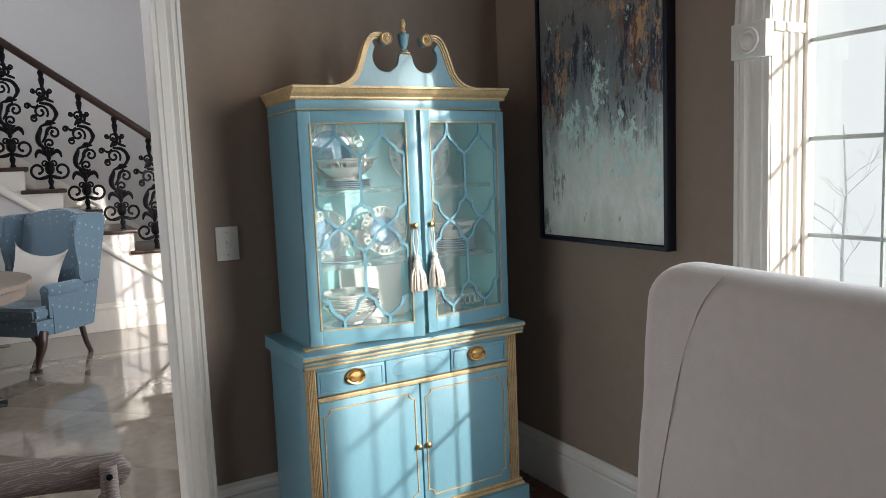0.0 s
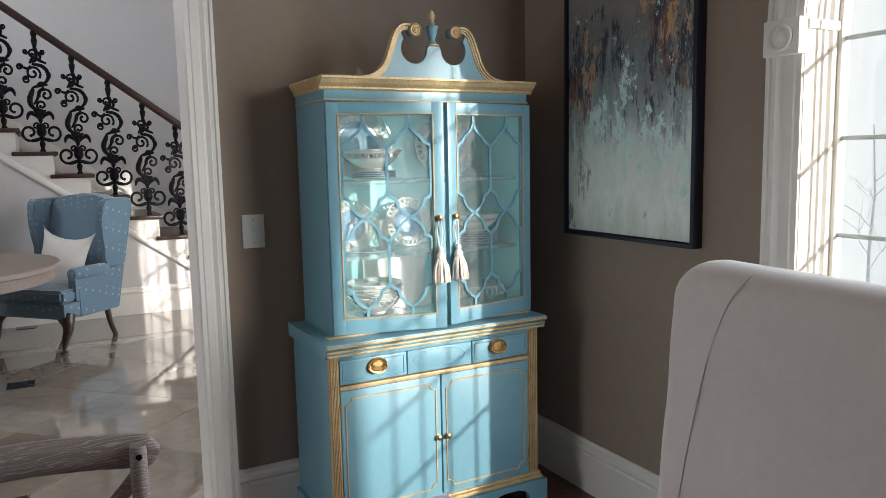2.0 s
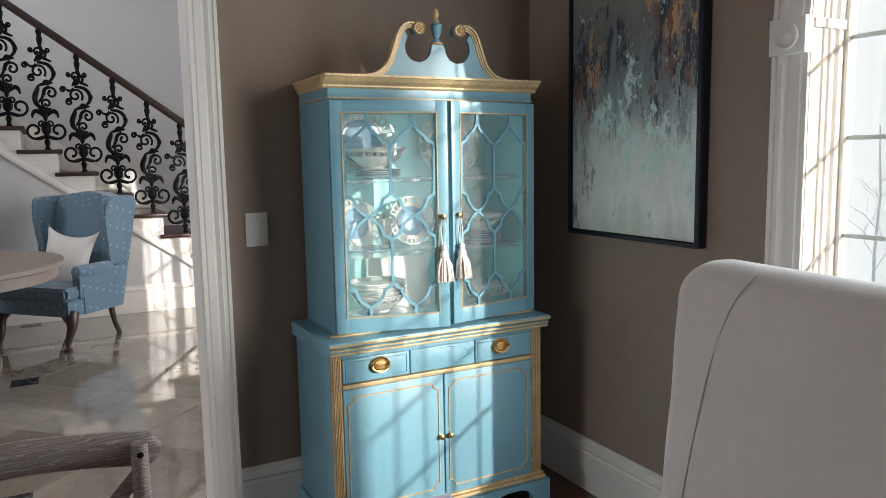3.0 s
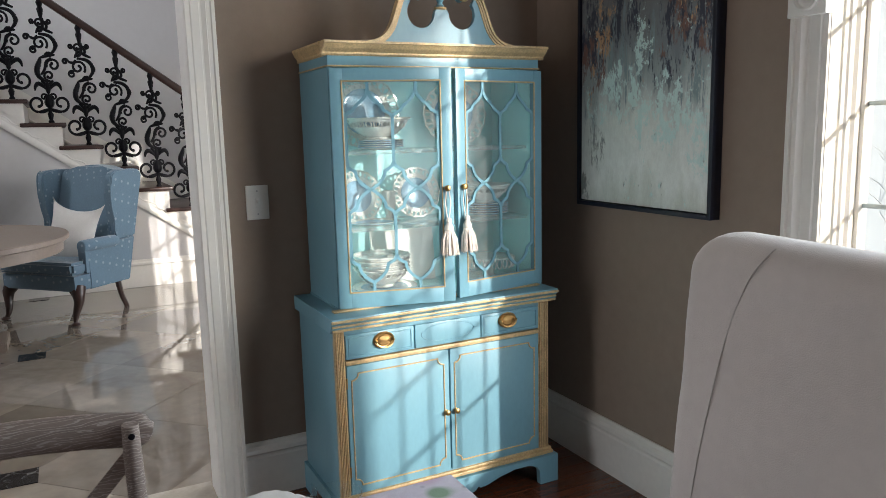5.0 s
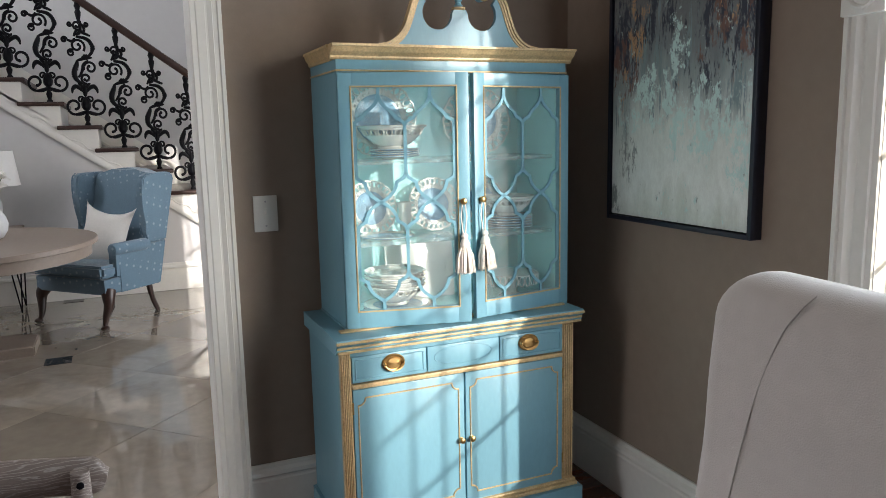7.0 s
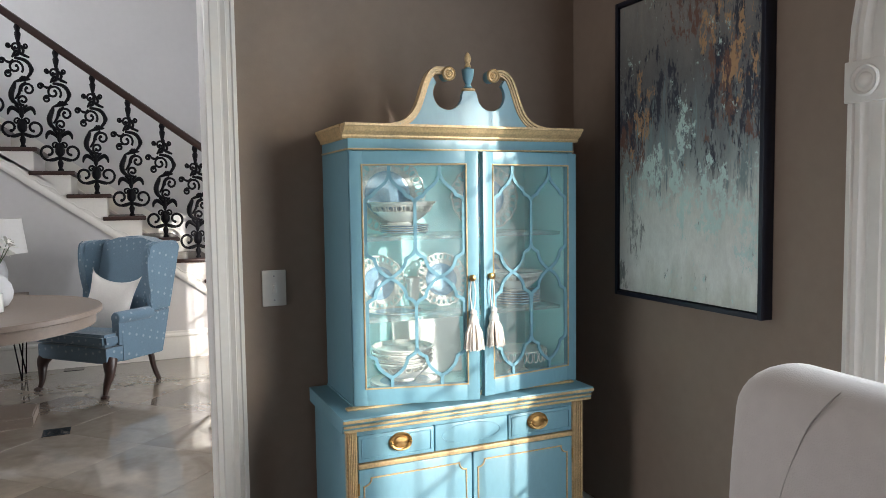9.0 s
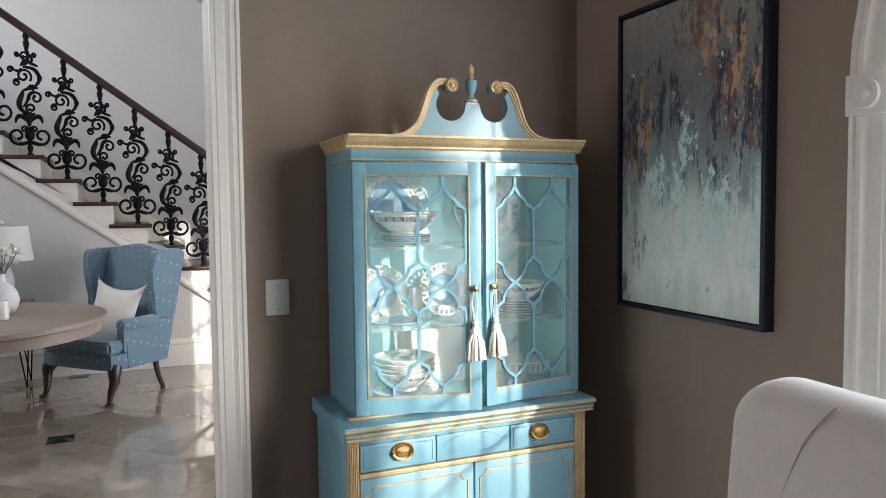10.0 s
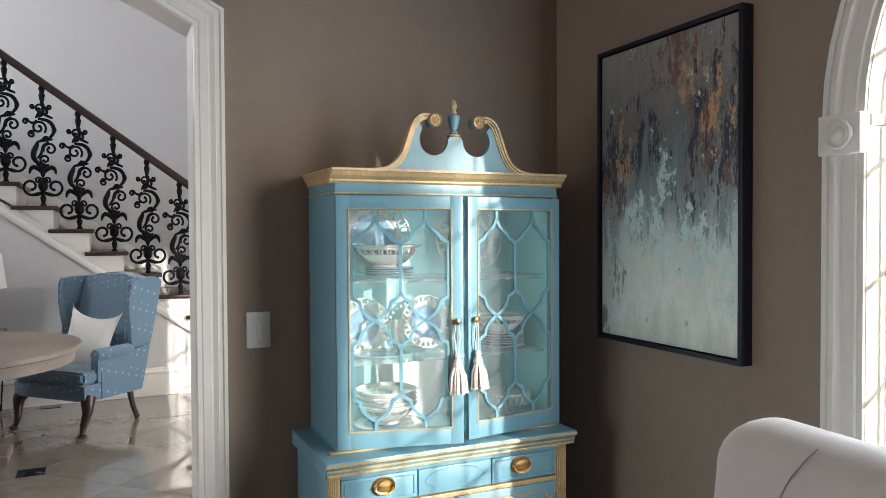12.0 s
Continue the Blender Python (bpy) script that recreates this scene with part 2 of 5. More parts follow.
def smooth_path(pts, n=6):
    """Catmull-Rom through the points."""
    pts = [Vector(p) for p in pts]
    out = []
    for i in range(len(pts) - 1):
        p0, p1, p2, p3 = pts[max(i - 1, 0)], pts[i], pts[i + 1], pts[min(i + 2, len(pts) - 1)]
        for k in range(n):
            t = k / n
            out.append(0.5 * ((2 * p1) + (p2 - p0) * t + (2 * p0 - 5 * p1 + 4 * p2 - p3) * t * t + (3 * p1 - p0 - 3 * p2 + p3) * t ** 3))
    return out + [pts[-1]]


def spiral(cx, cz, r0, r1, a0, turns, n=18, y=0.0):
    return [(cx + (r0 + (r1 - r0) * k / n) * math.cos(a0 + 2 * math.pi * turns * k / n), y, cz + (r0 + (r1 - r0) * k / n) * math.sin(a0 + 2 * math.pi * turns * k / n)) for k in range(n + 1)]


# ---- structure ----
WY, WX, TH = 3.008, 2.07, 0.17
DOOR_R, DOOR_L, SPRING = 0.534, -1.25, 2.31
WIN_C, WIN_R, WIN_S, WIN_SILL = 0.748, 0.785, 1.872, 0.45


def arch_door(off, n=14):
    """The doorway's outline from its foot up and over its low arch, widened by off."""
    x0, x1 = DOOR_L - off, DOOR_R + off
    pts = [(x1, 0.0), (x1, SPRING + off * 0.9)]
    for k in range(1, n):
        u = k / n
        pts.append((x1 + (x0 - x1) * u, SPRING + off + 0.5 * 4 * u * (1 - u) * 0.5))
    return pts + [(x0, SPRING + off * 0.9), (x0, 0.0)]


def arch_window(off, n=28, sill=WIN_SILL, c=WIN_C):
    r = WIN_R + off
    pts = [(c + r, sill)]
    pts += [(c + r * math.cos(math.pi * k / n), WIN_S + r * math.sin(math.pi * k / n)) for k in range(n + 1)]
    return pts + [(c - r, sill)]


def wall_with_hole(name, axis, a, b, lo, hi, top, hole, material, floor=0.0):
    """A wall from lo to hi, pierced by the open-footed outline hole."""
    bm = B()
    if hole[0][1] <= floor + 1e-6:
        outline = [(lo, floor)] + [p for p in hole[::-1]] + [(hi, floor), (hi, top), (lo, top)]
        prism(bm, outline, axis, a, b)
    else:
        prism(bm, [(lo, floor), (hi, floor), (hi, hole[0][1]), (lo, hole[0][1])], axis, a, b)
        outline = [(lo, hole[0][1])] + [p for p in hole[::-1]] + [(hi, hole[0][1]), (hi, top), (lo, top)]
        prism(bm, outline, axis, a, b)
    tri(bm)
    return solo(name, bm, material, kind="structure", smooth=0)


tagged(wall_with_hole("wall_north", "y", WY, WY + TH, -5.2, WX + 0.25, 3.0, arch_door(0.012), BROWN), "taupe painted dining room wall with an arched doorway", "wall")
tagged(wall_with_hole("wall_east", "x", WX, WX + 0.21, -0.75, WY, 3.0, arch_window(0.04, sill=WIN_SILL - 0.03), BROWN), "taupe painted wall with a tall arched window", "wall")
tagged(solo("wall_east_rear", box(B(), WX, WX + 0.21, -5.2, -0.75, 0, 3.0), BROWN, kind="structure"), "taupe painted dining room wall", "wall")
# Unseen wall; its window is made up for the west fill lamp.
tagged(wall_with_hole("wall_west", "x", -5.4, -5.2, -5.2, WY, 3.0, [(2.4, 0.5), (2.4, 2.5), (0.8, 2.5), (0.8, 0.5)], BROWN), "unseen taupe dining room wall with an added opening for a fill lamp", "wall")
tagged(solo("wall_south", box(B(), -5.4, WX + 0.21, -5.4, -5.2, 0, 3.0), BROWN, kind="structure"), "taupe painted dining room wall", "wall")
# Unseen ceiling, given the dark wall colour to deepen the room's shade.
tagged(solo("ceiling", box(B(), -5.4, WX + 0.21, -5.4, WY, 3.0, 3.12), BROWN, kind="structure"), "unseen dining room ceiling, made taupe to cut bounced light", "ceiling")

# hall shell
HX, HY, HZ = 2.25, 9.0, 5.2
hall_door = [(6.2, 0.0), (6.2, 2.5), (4.55, 2.5), (4.55, 0.0)]
tagged(wall_with_hole("wall_hall_east", "x", HX, HX + 0.2, WY + TH, HY, HZ, hall_door, HALLW), "pale lilac hall wall with a glazed entrance", "wall")
tagged(solo("wall_hall_north", box(B(), -4.2, HX + 0.2, HY, HY + 0.2, 0, HZ), HALLW, kind="structure"), "pale lilac wall behind the staircase", "wall")
# The high opening is made up to hold the upper hall fill.
tagged(wall_with_hole("wall_hall_west", "x", -4.4, -4.2, WY + TH, HY, HZ, [(8.8, 3.5), (8.8, 4.9), (7.4, 4.9), (7.4, 3.5)], HALLW), "unseen pale lilac hall wall with a made-up high opening for a fill lamp", "wall")
tagged(solo("wall_hall_south", box(B(), -4.4, HX + 0.2, WY, WY + TH, 3.0, HZ), HALLW, kind="structure"), "pale lilac upper hall wall", "wall")
tagged(solo("ceiling_hall", box(B(), -4.4, HX + 0.2, WY, HY + 0.2, HZ, HZ + 0.12), CEIL, kind="structure"), "plain white hall ceiling", "ceiling")
liner = B()
prism(liner, [(p[0], p[1]) for p in ([(-4.2, 0)] + arch_door(0.012)[::-1] + [(HX, 0), (HX, 3.0), (-4.2, 3.0)])], "y", WY + TH, WY + TH + 0.012)
tri(liner)
tagged(solo("wall_hall_lining", liner, HALLW, kind="structure", smooth=0), "pale lilac plaster on the hall side of the wall", "wall")


# doorway casing: a stepped moulding round the opening, and the jamb lining
def moulding(w, d):
    """Casing outline: across its width w, out from the wall by d."""
    return [(0, 0), (w, 0), (w, d), (w - 0.012, d), (w - 0.016, d * 0.72), (w * 0.72, d * 0.72), (w * 0.70, d * 0.9), (w * 0.55, d * 0.55), (w * 0.5, d * 0.55), (w * 0.48, d * 0.62), (w * 0.22, d * 0.62), (w * 0.18, d * 0.45), (0.004, d * 0.45)]


trim = B()
path = [(p[0], WY - 0.001, p[1]) for p in arch_door(0.0)]
sweep(trim, path, moulding(0.107, 0.026)[::-1], up=(0, -1, 0))
tagged(solo("trim_doorway", trim, TRIM, kind="structure", smooth=25), "white moulded casing round the arched doorway", "door casing")
jamb = B()
sweep(jamb, [(p[0], WY - 0.004, p[1]) for p in arch_door(-0.0)], [(0.0, 0.0), (0.014, 0.0), (0.014, -TH - 0.02), (0.0, -TH - 0.02)], up=(0, -1, 0))
tagged(solo("jamb_doorway", jamb, TRIM, kind="structure", smooth=25), "white painted jamb lining of the doorway", "door jamb")
tagged(solo("threshold", box(B(), DOOR_L, DOOR_R, WY - 0.02, WY + TH + 0.06, -0.02, 0.006, 0.003), STONE, kind="structure"), "pale stone threshold strip in the doorway", "threshold")


# baseboards
def base_outline(h, d):
    return [(0, 0), (d, 0), (d, h * 0.72), (d * 0.82, h * 0.75), (d * 0.82, h * 0.78), (d * 1.25, h * 0.82), (d * 1.1, h * 0.88), (d * 0.55, h * 0.93), (d * 0.4, h), (0, h)]


BH, BD = 0.235, 0.02
tagged(solo("baseboard_north", prism(B(), [(WY - o[0], o[1]) for o in base_outline(BH, BD)], "x", DOOR_R + 0.108, WX), TRIM, kind="structure", smooth=25), "tall white moulded baseboard", "baseboard")
tagged(solo("baseboard_east", prism(B(), [(WX - o[0], o[1]) for o in base_outline(BH, BD)], "y", -5.2, WY - BD * 1.25), TRIM, kind="structure", smooth=25), "tall white moulded baseboard", "baseboard")

# floors
tagged(solo("floor", box(B(), -5.4, WX + 0.2, -5.4, WY, -0.12, -0.016), DARKWOOD, kind="structure"), "dark subfloor of the dining room", "floor")
tagged(solo("floor_hall", box(B(), -4.4, HX + 0.2, WY, HY + 0.2, -0.12, -0.014), TRIM, kind="structure"), "mortar bed of the hall floor", "floor")
tagged(solo("ground", box(B(), HX + 0.01, 400, -400, 400, -0.6, -0.35), LAWN, kind="structure"), "pale winter ground outside", "ground")

# ---- arched window ----
GX = 2.24
win = thing("window_1", (WX, WIN_C, WIN_SILL), "tall white arched window with small panes and corner blocks", "window", kind="structure")
for side, yy in ((1, WIN_C + WIN_R), (-1, WIN_C - WIN_R)):
    cas = B()
    sweep(cas, [(WX + 0.001, yy, 0.0 + WIN_SILL), (WX + 0.001, yy, WIN_S - 0.1)], [(o[0] * side * -1, o[1]) for o in moulding(0.118, 0.028)], up=(-1, 0, 0))
    part("casing", cas, TRIM, win, smooth=25)
    blk = B()
    y0, y1 = sorted((yy - side * 0.004, yy + side * 0.122))
    box(blk, WX - 0.038, WX, y0, y1, WIN_S - 0.1, WIN_S + 0.008, 0.003)
    cy = (y0 + y1) / 2
    lathe(blk, [(0.042, -0.0381), (0.042, -0.043), (0.037, -0.046), (0.032, -0.043), (0.03, -0.039), (0.022, -0.040), (0.018, -0.046), (0.01, -0.05), (0.002, -0.051)], (WX, cy, WIN_S - 0.046), "x", 28)
    part("corner_block", blk, TRIM, win, "white square block with a turned bullseye", smooth=30)
arc = B()
sweep(arc, [(WX + 0.001, p[0], p[1]) for p in arch_window(0.0)[1:-1]], [(-o[0], o[1]) for o in moulding(0.118, 0.028)], up=(-1, 0, 0))
part("arch_casing", arc, TRIM, win, smooth=25)
# stepped reveal that widens towards the glass
rev = [(0.0, 0.0), (0.0, 0.075), (-0.006, 0.08), (-0.006, 0.088), (0.002, 0.094), (0.002, 0.11), (-0.007, 0.118), (-0.007, 0.126), (0.0, 0.132), (0.0, 0.158)]
outl = [(o[0], -o[1]) for o in rev] + [(0.11, -0.158), (0.11, -0.0)]
rv = B()
sweep(rv, [(WX - 0.004, p[0], p[1]) for p in arch_window(0.0)], [(-o[0], o[1]) for o in outl], up=(-1, 0, 0))
part("reveal", rv, TRIM, win, smooth=25)
imp = B()
for yy, s in ((WIN_C + WIN_R, 1), (WIN_C - WIN_R, -1)):
    y0, y1 = sorted((yy + s * 0.06, yy - s * 0.008))
    box(imp, WX + 0.004, GX - 0.02, y0, y1, WIN_S - 0.026, WIN_S + 0.004, 0.004)
part("impost", imp, TRIM, win)
part("window_sill", box(B(), WX - 0.06, GX + 0.03, WIN_C - WIN_R - 0.14, WIN_C + WIN_R + 0.14, WIN_SILL - 0.035, WIN_SILL + 0.002, 0.006), TRIM, win)
RG = WIN_R
fr = B()
sweep(fr, [(GX, p[0], p[1]) for p in arch_window(0.0)], [(0, -0.02), (0.012, -0.02), (0.012, 0.02), (0, 0.02)], up=(-1, 0, 0))
part("window_frame", fr, TRIM, win, smooth=25)
MY = [1.286 - 0.2465 * k for k in range(6)]
MZ = [1.825 - 0.304 * k for k in range(5)]
for my in MY:
    top = WIN_S + math.sqrt(max(0.0, RG ** 2 - (my - WIN_C) ** 2))
    part("muntin", box(B(), GX - 0.005, GX + 0.005, my - 0.0045, my + 0.0045, WIN_SILL, top, 0.002), MUNTIN, win)
for mz in MZ + [2.129, 2.433]:
    half = RG if mz < WIN_S else math.sqrt(RG ** 2 - (mz - WIN_S) ** 2)
    part("muntin", box(B(), GX - 0.0045, GX + 0.0045, WIN_C - half, WIN_C + half, mz - 0.007, mz + 0.007, 0.003), MUNTIN, win)
pane = part("pane", prism(B(), arch_window(0.0), "x", GX - 0.002, GX + 0.002), GLASS, win, smooth=0)
pane.visible_shadow = False

# glazed entrance of the hall
ent = thing("door_1", (HX + 0.1, 5.375, 0), "white glazed entrance doors with small panes", "door", kind="structure")
efr = B()
for y0, y1 in ((4.55, 4.63), (5.34, 5.41), (6.12, 6.2)):
    box(efr, HX + 0.06, HX + 0.12, y0, y1, 0, 2.5, 0.004)
for z0, z1 in ((0, 0.22), (2.4, 2.5)):
    box(efr, HX + 0.065, HX + 0.115, 4.63, 6.12, z0, z1, 0.004)
part("door_frame", efr, TRIM, ent)
for k in range(1, 6):
    z = 0.22 + 2.18 * k / 6
    part("muntin", box(B(), HX + 0.084, HX + 0.096, 4.63, 6.12, z - 0.011, z + 0.011), TRIM, ent)
for y in (4.87, 5.1, 5.65, 5.89):
    part("muntin", box(B(), HX + 0.085, HX + 0.095, y - 0.011, y + 0.011, 0.22, 2.4), TRIM, ent)

# ---- china cabinet ----
cab = thing("china_cabinet", (1.36, 2.76, 0), "powder-blue china cabinet with gold trim and swan-neck pediment", "cabinet")
X0, X1, YF, YB = 0.892, 1.806, 2.545, 2.985
body = B()
box(body, X0, X1, YF + 0.02, YB, 0.11, 0.775, 0.003)
part("base_body", body, BLUE, cab)
part("lower_rail", box(B(), X0 + 0.034, X1 - 0.048, YF + 0.004, YF + 0.03, 0.12, 0.155, 0.001), BLUE, cab)
part("upper_rail", box(B(), X0 + 0.034, X1 - 0.048, YF + 0.004, YF + 0.03, 0.758, 0.775, 0.001), BLUE, cab)
for xa, xb in ((X0, X0 + 0.036), (X1 - 0.048, X1)):
    st = B()
    box(st, xa, xb, YF + 0.004, YF + 0.03, 0.12, 0.775)
    n = 5
    w = (xb - xa - 0.006) / n
    for k in range(n):
        box(st, xa + 0.003 + k * w + 0.001, xa + 0.003 + (k + 1) * w - 0.001, YF - 0.001, YF + 0.01, 0.125, 0.77, 0.0012, 1)
    part("stile", st, GOLD, cab, "reeded gold corner stile")
top = B()
prism(top, [(YB, 0.775), (YF - 0.006, 0.775), (YF - 0.014, 0.784), (YF - 0.018, 0.797), (YF - 0.018, 0.803), (YF - 0.028, 0.810), (YF - 0.033, 0.821), (YF - 0.03, 0.828), (YB, 0.828)], "x", X0 - 0.018, X1 + 0.024)
part("base_top", top, BLUE, cab, "moulded shelf top", smooth=25)
gt = B()
box(gt, X0 - 0.02, X1 + 0.026, YF - 0.036, YF - 0.028, 0.813, 0.823, 0.003)
box(gt, X0 - 0.012, X1 + 0.02, YF - 0.022, YF - 0.010, 0.779, 0.787, 0.002)
box(gt, X0 - 0.014, X1 + 0.022, YF - 0.025, YF - 0.014, 0.795, 0.802, 0.002)
box(gt, X0 + 0.02, X1 - 0.004, 2.600, 2.63, 0.828, 0.836, 0.003)
part("top_moulding", gt, GOLD, cab, "gold painted edge moulding")
rail = B()
box(rail, X0 + 0.036, X1 - 0.048, YF - 0.004, YF + 0.02, 0.646, 0.662, 0.002)
part("rail_moulding", rail, GOLD, cab, "gold painted rail moulding")
rail = B()
box(rail, X0 - 0.008, X1 + 0.012, YF - 0.016, YF + 0.02, 0.122, 0.136, 0.003)
box(rail, X0 - 0.004, X1 + 0.008, YF - 0.008, YF + 0.02, 0.138, 0.148, 0.003)
part("base_moulding", rail, GOLD, cab, "gold painted base moulding")
plinth = B()
xa, xb, xm = X0 - 0.014, X1 + 0.028, 1.352
half = [(0.0, 0.032), (0.05, 0.036), (0.085, 0.052), (0.098, 0.066), (0.108, 0.058), (0.14, 0.062), (0.2, 0.082), (0.27, 0.096), (0.34, 0.096), (0.375, 0.082), (0.392, 0.06), (0.395, 0.0)]
outline = [(xa, 0.0), (xa, 0.118), (xb, 0.118), (xb, 0.0)] + [(xm + h[0], h[1]) for h in half[::-1]] + [(xm - h[0], h[1]) for h in half[1:]]
prism(plinth, outline, "y", YF - 0.026, YF + 0.0)
box(plinth, xa, xa + 0.02, YF, YB, 0.06, 0.118)
box(plinth, xa, xa + 0.02, YB - 0.09, YB, 0.0, 0.06)
box(plinth, xa, xa + 0.02, YF, YF + 0.09, 0.0, 0.06)
box(plinth, xb - 0.02, xb, YF, YB, 0.06, 0.118)
box(plinth, xb - 0.02, xb, YB - 0.09, YB, 0.0, 0.06)
box(plinth, xb - 0.02, xb, YF, YF + 0.09, 0.0, 0.06)
tri(plinth)
part("plinth", plinth, BLUE, cab, "scalloped bracket plinth", smooth=0)


def frame_line(bm, pts, y, w=0.006, d=0.004):
    sweep(bm, [(p[0], y, p[1]) for p in pts], [(-w / 2, 0), (w / 2, 0), (w / 4, d), (-w / 4, d)], up=(0, -1, 0), closed=True)


def notched(x0, x1, z0, z1, r=0.026, n=5):
    pts = []
    for cx, cz, a0 in ((x0, z0, 90), (x1, z0, 180), (x1, z1, 270), (x0, z1, 360)):
        arc = [(cx + r * math.cos(radians(a0 - 90 * k / n)), cz + r * math.sin(radians(a0 - 90 * k / n))) for k in range(n + 1)]
        pts += arc
    return pts


def rect(x0, x1, z0, z1):
    return [(x0, z0), (x1, z0), (x1, z1), (x0, z1)]


def drawer_pull(parent, x, z):
    pl = B()
    lathe(pl, [(0.036, 0.0), (0.036, -0.003), (0.032, -0.006), (0.027, -0.004), (0.024, -0.004), (0.020, -0.008), (0.002, -0.009)], (0, 0, 0), "y", 32)
    bmesh.ops.scale(pl, vec=(1.15, 1, 0.86), verts=pl.verts[:])
    bmesh.ops.translate(pl, vec=(x, YF - 0.001, z), verts=pl.verts[:])
    plate = part("pull_plate", pl, BRASS, parent, "oval brass back plate")
    bl = B()
    tube(bl, [(x + 0.034 * math.cos(t), YF - 0.016 - 0.004 * math.sin(-t), z + 0.024 * math.sin(t)) for t in [math.pi + math.pi * k / 16 for k in range(17)]], 0.0028, 8)
    for s in (-1, 1):
        lathe(bl, [(0.005, 0), (0.005, -0.012), (0.003, -0.018), (0.001, -0.019)], (x + s * 0.034, YF - 0.002, z + 0.001), "y", 10)
    part("bail", bl, BRASS, plate)


for nm, xa, xb in (("drawer", 0.931, 1.2), ("drawer_panel", 1.205, 1.485), ("drawer", 1.49, 1.755)):
    dr = box(B(), xa, xb, YF + 0.0, YF + 0.03, 0.667, 0.757, 0.002)
    line = B()
    if nm == "drawer":
        d = part("drawer", dr, BLUE, cab)
        frame_line(line, rect(xa + 0.012, xb - 0.012, 0.679, 0.745), YF, 0.005, 0.003)
        part("bead", line, BLUE, d)
        drawer_pull(d, 1.077 if xa < 1 else 1.606, 0.722)
    else:
        d = part("drawer_panel", dr, BLUE, cab, "false drawer front with an incised oval")
        frame_line(line, [(1.342 + 0.112 * math.cos(t), 0.716 + 0.034 * math.sin(t)) for t in [2 * math.pi * k / 48 for k in range(48)]], YF, 0.003, 0.002)
        part("oval_bead", line, BLUE, d)


def knob(parent, x, y, z, r=0.011, name="knob"):
    k = B()
    lathe(k, [(r * 0.8, 0), (r * 0.8, -0.003), (r * 0.4, -0.005), (r * 0.4, -0.01), (r, -0.014), (r * 0.95, -0.019), (r * 0.5, -0.022), (0.001, -0.0225)], (x, y, z), "y", 18)
    return k


for xa, xb, xk, hx in ((0.93, 1.3425, 1.327, 0.929), (1.3485, 1.756, 1.368, 1.757)):
    d = part("lower_door", box(B(), xa, xb, YF, YF + 0.022, 0.152, 0.643, 0.0025), BLUE, cab)
    line = B()
    frame_line(line, notched(xa + 0.018, xb - 0.022, 0.182, 0.612), YF, 0.006, 0.004)
    part("panel_moulding", line, GOLD, d, "gilt notched panel moulding", smooth=20)
    part("knob", knob(d, xk, YF, 0.395), BRASS, d, "small brass knob")
    for hz in (0.22, 0.56):
        part("hinge", lathe(B(), [(0.003, 0), (0.003, 0.04)], (hx, YF - 0.003, hz), "z", 8), BRASS, d)

# upper case
U0, U1, UF = 0.945, 1.825, 2.645
part("side_panel", box(B(), U0, U0 + 0.018, UF, YB, 0.832, 1.698, 0.002), BLUE, cab)
part("side_panel", box(B(), U1 - 0.018, U1, UF, YB, 0.832, 1.698, 0.002), BLUE, cab)
part("bottom_board", box(B(), U0 - 0.004, U1 + 0.004, UF - 0.018, YB, 0.8285, 0.8355, 0.002), BLUE, cab)
part("frieze", box(B(), U0, U1, UF - 0.004, YB, 1.698, 1.745, 0.002), BLUE, cab)
inner = B()
box(inner, U0 + 0.0185, U1 - 0.0185, YB - 0.012, YB - 0.002, 0.833, 1.697)
box(inner, U0 + 0.0185, U0 + 0.022, UF + 0.02, YB - 0.012, 0.833, 1.697)
box(inner, U1 - 0.022, U1 - 0.0185, UF + 0.02, YB - 0.012, 0.833, 1.697)
box(inner, U0 + 0.0185, U1 - 0.0185, UF + 0.02, YB - 0.012, 0.8325, 0.838)
box(inner, U0 + 0.0185, U1 - 0.0185, UF + 0.02, YB - 0.012, 1.692, 1.6975)
part("interior_lining", inner, AQUA, cab, "aqua painted inside")
SH = (1.115, 1.402)
for z in SH:
    sh = part("shelf", box(B(), U0 + 0.023, U1 - 0.023, UF + 0.05, YB - 0.013, z - 0.014, z, 0.002), SHELFGLASS, cab, "pale aqua glass shelf with a bright edge")
    sh.visible_shadow = False
corn = B()
cprof = [(UF + 0.01, 1.738), (UF - 0.006, 1.738), (UF - 0.012, 1.744), (UF - 0.012, 1.75), (UF - 0.03, 1.762), (UF - 0.04, 1.776), (UF - 0.046, 1.778), (UF - 0.046, 1.786), (UF + 0.01, 1.786)]
prism(corn, cprof, "x", U0 - 0.02, U1 + 0.02)
sp = [(o[0] - UF, o[1]) for o in cprof]
prism(corn, [(U0 + s[0] * 0.5 - 0.001, s[1]) for s in sp], "y", UF + 0.01, YB)
prism(corn, [(U1 - s[0] * 0.5 + 0.001, s[1]) for s in sp], "y", UF + 0.01, YB)
box(corn, U0 + 0.004, U1 - 0.004, UF + 0.006, YB, 1.745, 1.782)
part("cornice", corn, GOLD, cab, "stepped gold cornice", smooth=20)
fz = B()
box(fz, U0 - 0.003, U1 + 0.003, UF - 0.009, UF + 0.004, 1.7, 1.706, 0.002)
box(fz, U0 - 0.003, U0 + 0.002, UF - 0.004, YB, 1.7, 1.706, 0.001)
part("frieze_bead", fz, GOLD, cab)

